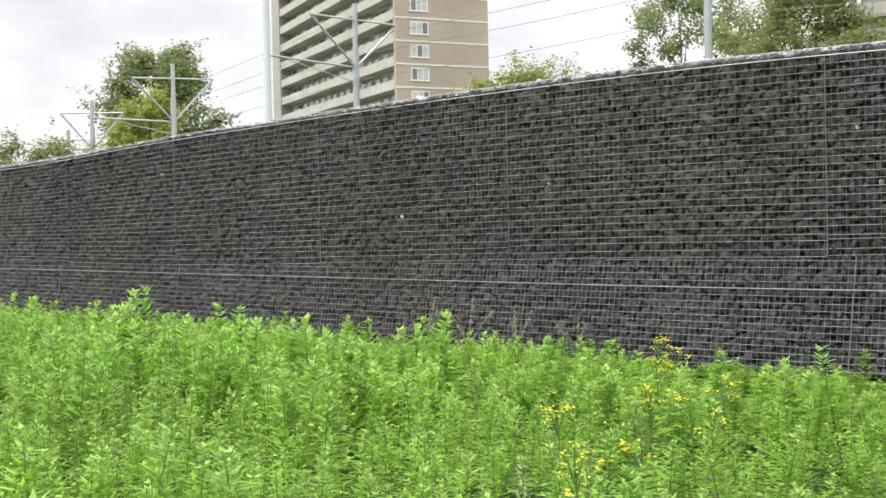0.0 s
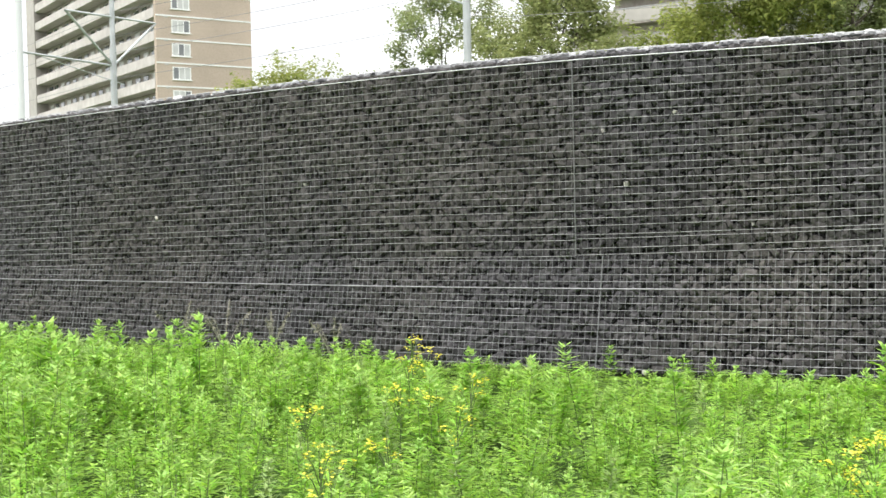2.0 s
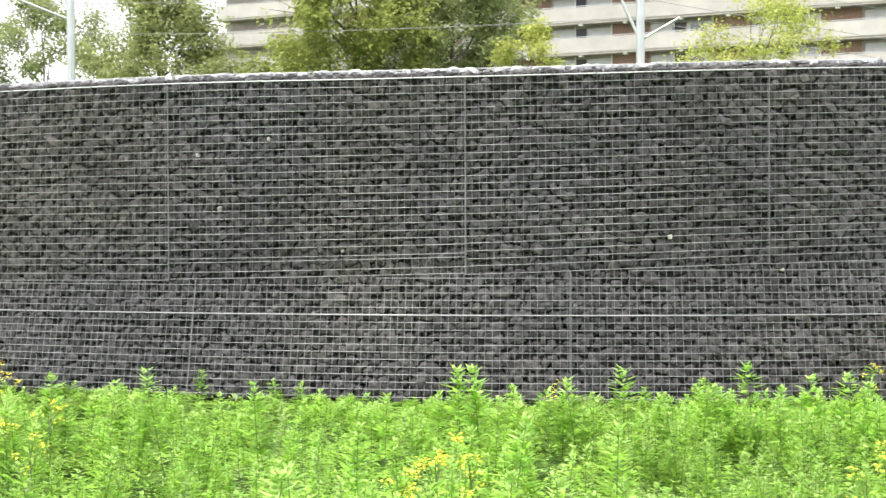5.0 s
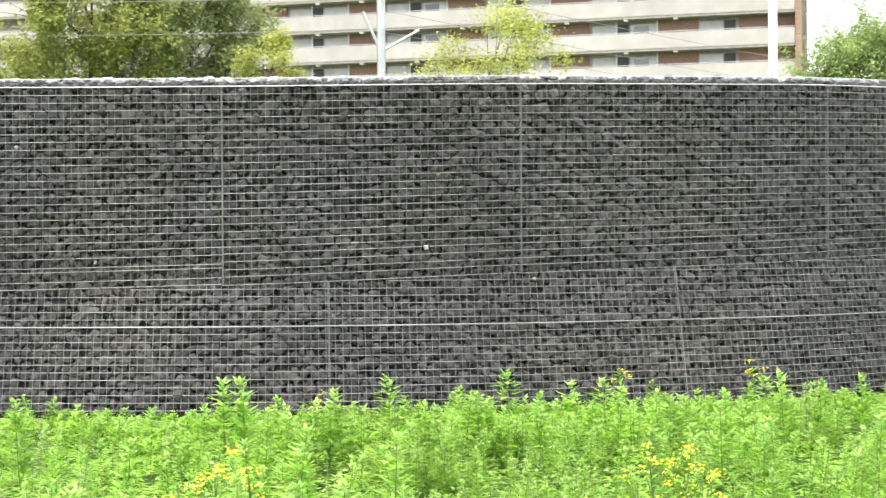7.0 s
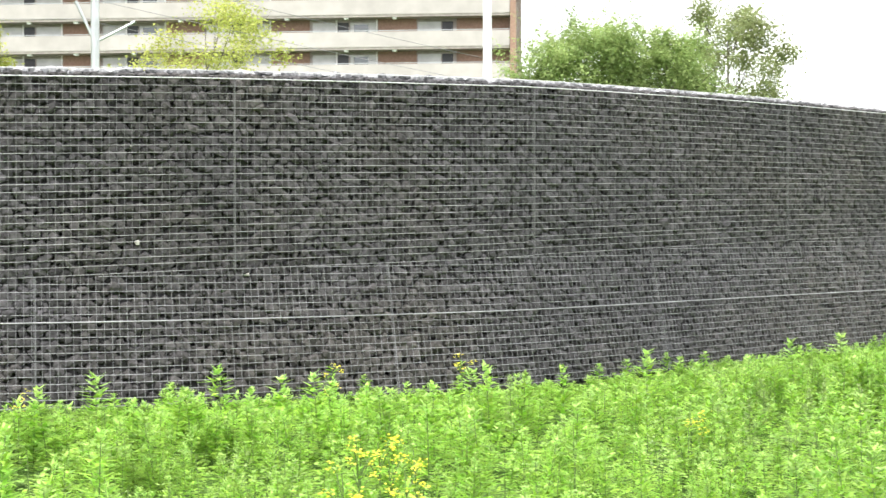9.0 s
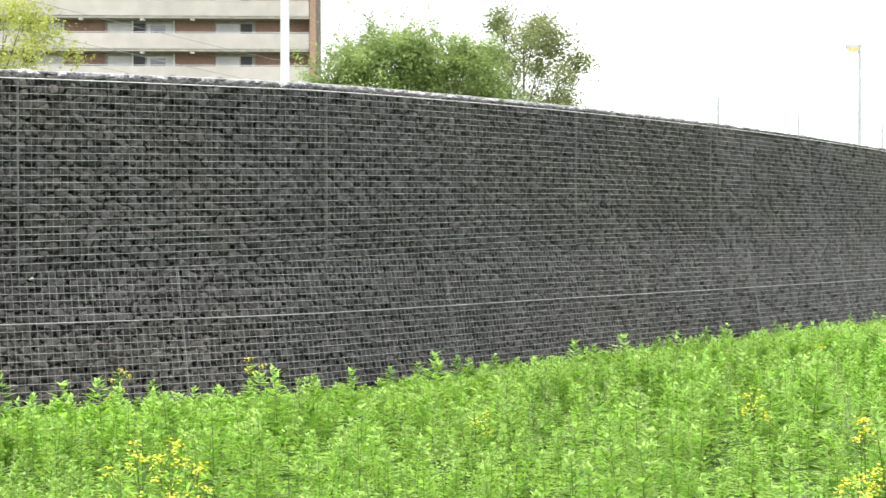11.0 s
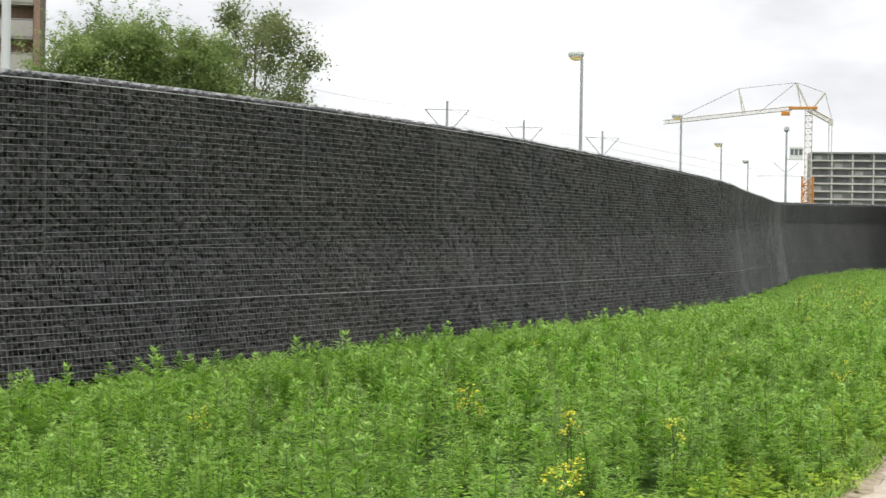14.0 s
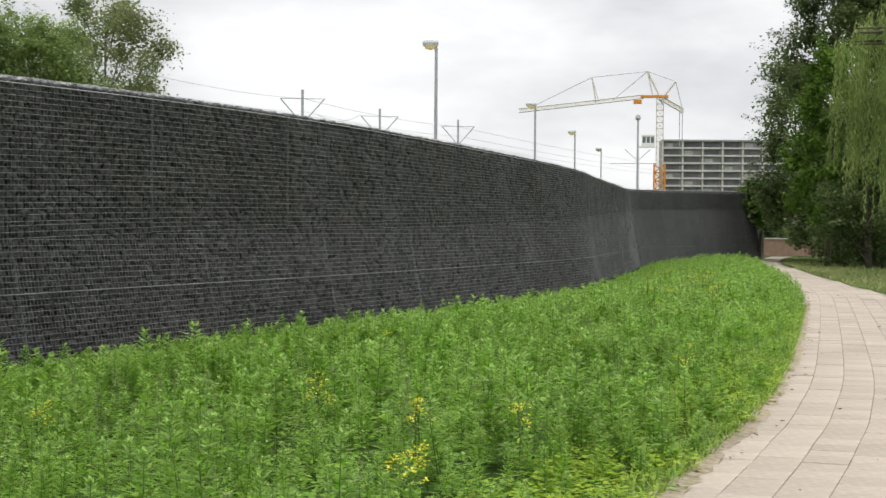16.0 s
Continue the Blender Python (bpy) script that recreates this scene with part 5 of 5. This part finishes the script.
def crane():
    D = 545.0
    root = thing("tower_crane", "orange and cream tower crane with a long jib", "crane", Matrix.Translation(polar(76.2, D)) @ Matrix.Rotation(radians(-76.2), 4, 'Z'))
    k = D / 2650.0
    zr = top_for(D, 5.0)
    part("tower", lattice((0, 0, 0), (0, 0, zr), 2.4, 0.17, 22), M_CRANE, root, "cream lattice tower")
    part("climbing_frame", lattice((0, 0, zr - 36), (0, 0, zr - 24), 3.8, 0.35, 4), M_ORANGE, root, "orange climbing frame")
    part("slewing_deck", box_np(-7, 3, -1.2, 1.2, zr, zr + 0.85), M_ORANGE, root, "orange slewing deck")
    part("jib", lattice((-6, 0, zr + 0.4), (-51, 0, zr - 4.5), 1.3, 0.13, 26), M_CRANE, root, "long cream jib")
    part("counter_jib", lattice((0, 0, zr), (8, 0, zr - 4.5), 1.4, 0.25, 4), M_CRANE, root)
    part("counterweight", box_np(7.0, 8.4, -0.9, 0.9, zr - 5.6, zr - 3.8), M_CRANE, root)
    part("apex_mast", gather([bar_np((0, 0, zr), (-4.5, 0, zr + 9.5), 0.35), bar_np((-2.5, 0, zr), (-4.5, 0, zr + 9.5), 0.25)]), M_CRANE, root)
    part("rear_mast", bar_np((1, 0, zr), (5.5, 0, zr + 5.8), 0.35), M_CRANE, root)
    part("jib_mast", gather([bar_np((-23, 0, zr - 1.4), (-24.5, 0, zr + 7.5), 0.25), bar_np((-22, 0, zr - 1.4), (-24.5, 0, zr + 7.5), 0.18)]), M_CRANE, root)
    for a, b in (((-4.5, 0, zr + 9.5), (5.5, 0, zr + 5.8)), ((-4.5, 0, zr + 9.5), (-24.5, 0, zr + 7.5)), ((-24.5, 0, zr + 7.5), (-46, 0, zr - 3)), ((-4.5, 0, zr + 9.5), (-17, 0, zr - 0.8)), ((5.5, 0, zr + 5.8), (8, 0, zr - 4)), ((8, 0, zr - 5), (8, 0, zr - 18)), ((7, 0, zr - 5), (7, 0, zr - 18))):
        part("stay_rope", bar_np(a, b, 0.13, 4), M_STEEL, root)
    part("trolley", gather([box_np(-9.5, -6.5, -0.8, 0.8, zr - 2.2, zr - 0.8)]), M_ORANGE, root)
    cab = part("operator_cab", gather([box_np(-6.5, -1.7, -1.3, 1.3, zr - 18, zr - 16.4), box_np(-6.5, -1.7, -1.3, 1.3, zr - 14.0, zr - 13.4), box_np(-6.3, -1.7, -1.1, 1.1, zr - 16.4, zr - 14.0), box_np(-7.6, -6.5, -1.0, 1.0, zr - 17.9, zr - 17.5)]), M_WHITE, root, "white operator cab")
    for x0 in (-6.1, -4.6, -3.1):
        part("cab_window", box_np(x0, x0 + 1.1, -1.22, -1.12, zr - 16.3, zr - 14.2), M_GLASS, cab)
    return root


crane()

# ---- flowering weeds ----
def ragwort(at, height, heads, seed):
    r = np.random.default_rng(seed)
    root = thing("ragwort", "yellow-flowered weed standing among green mugwort", "flower", Matrix.Translation(at), "yellow flowering weeds")
    part("stem", tube_np([(0, 0, -0.02), (0.01, 0, height * 0.5), (0, 0.01, height * 0.92)], [0.005, 0.004, 0.002], 5), M_STEM, root)
    for k in range(heads):
        a = r.uniform(0, 2 * math.pi)
        rad = 0.10 * math.sqrt(r.uniform(0, 1))
        z = height * r.uniform(0.62, 1.02)
        tip = np.array([rad * math.cos(a), rad * math.sin(a), z])
        branch = part("branch", tube_np([(0, 0, z * 0.7), tip * [0.6, 0.6, 0.93], tip], [0.003, 0.0025, 0.002], 4), M_STEM, root)
        m = 10
        pa = r.uniform(0, 2 * math.pi, m)
        pos = tip + r.normal(0, 0.014, (m, 3)) * [1.2, 1.2, 0.9]
        way = np.stack([np.cos(pa), np.sin(pa), r.uniform(-0.1, 0.9, m)], -1)
        v = leaf_quads(pos, way, r.uniform(0.014, 0.024, m), np.full(m, 0.018)).reshape(-1, 3)
        tagged(part("flower_head", (v, np.arange(len(v)).reshape(-1, 4)), M_PETAL, branch, "cluster of small yellow flowers"), kind="stuff")
    n = 30
    a = r.uniform(0, 2 * math.pi, n)
    z = height * r.uniform(0.1, 0.85, n)
    v = leaf_quads(np.stack([0 * z, 0 * z, z], -1), np.stack([np.cos(a), np.sin(a), r.uniform(-0.2, 0.9, n)], -1), r.uniform(0.05, 0.11, n), np.full(n, 0.018)).reshape(-1, 3)
    tagged(part("leaves", (v, np.arange(len(v)).reshape(-1, 4)), M_LEAF, root), kind="stuff")
    return root


# place and height of each flowering weed
for k, (x, y, h) in enumerate((
    (34.00, 7.60, 0.50),
    (31.80, 6.70, 0.50),
    (30.60, 6.90, 0.50),
    (29.20, 5.80, 0.50),
    (27.30, 5.10, 0.50),
    (26.00, 5.00, 0.50),
    (24.50, 4.90, 0.48),
    (25.20, 5.90, 0.50),
    (22.50, 4.20, 0.45),
    (28.20, 6.40, 0.50),
    (0.59, 8.04, 0.46),
    (0.55, 6.50, 0.46),
    (0.56, 6.06, 0.46),
    (0.91, 7.04, 0.46),
    (1.18, 8.71, 0.46),
    (1.36, 8.68, 0.46),
    (1.62, 8.77, 0.46),
    (1.67, 11.73, 0.52),
    (1.45, 10.33, 0.52),
    (1.52, 9.91, 0.52),
    (3.25, 6.58, 0.46),
    (3.11, 6.09, 0.46),
    (2.88, 5.71, 0.46),
    (2.72, 5.67, 0.46),
    (1.32, 7.47, 0.46),
    (5.08, 9.09, 0.40),
    (4.79, 5.21, 0.48),
    (4.68, 4.86, 0.48),
    (4.95, 4.98, 0.48),
    (4.25, 4.69, 0.48),
    (4.52, 4.58, 0.48),
    (5.00, 5.29, 0.48),
    (2.92, 6.06, 0.48),
    (2.58, 5.69, 0.48),
    (8.21, 9.42, 0.42),
    (9.30, 8.96, 0.42),
    (7.44, 8.59, 0.42),
    (6.44, 2.30, 0.46),
    (8.29, 3.02, 0.46),
    (9.21, 4.16, 0.46),
    (5.99, 2.13, 0.46),
    (7.52, 5.23, 0.46),
    (8.28, 3.04, 0.46),
    (6.39, 2.26, 0.46),
    (9.23, 4.18, 0.46),
    (13.29, 3.61, 0.46),
    (13.14, 2.49, 0.46),
    (8.56, 2.47, 0.46),
    (13.49, 5.59, 0.46),
    (25.14, 5.31, 0.42),
    (29.30, 5.76, 0.42),
    (25.00, 5.52, 0.42),
    (25.27, 5.09, 0.42),
    (23.39, 4.32, 0.42),
    (21.14, 4.76, 0.42),
    (34.58, 7.02, 0.42),
    (23.03, 4.91, 0.42),
    (29.14, 6.00, 0.42),
    (24.32, 4.65, 0.42),
)):
    ragwort((x, y, 0), h * (1.5 if x > 16 else 1.08), (3 if h < 0.45 else 4) + k % 3, 100 + k)
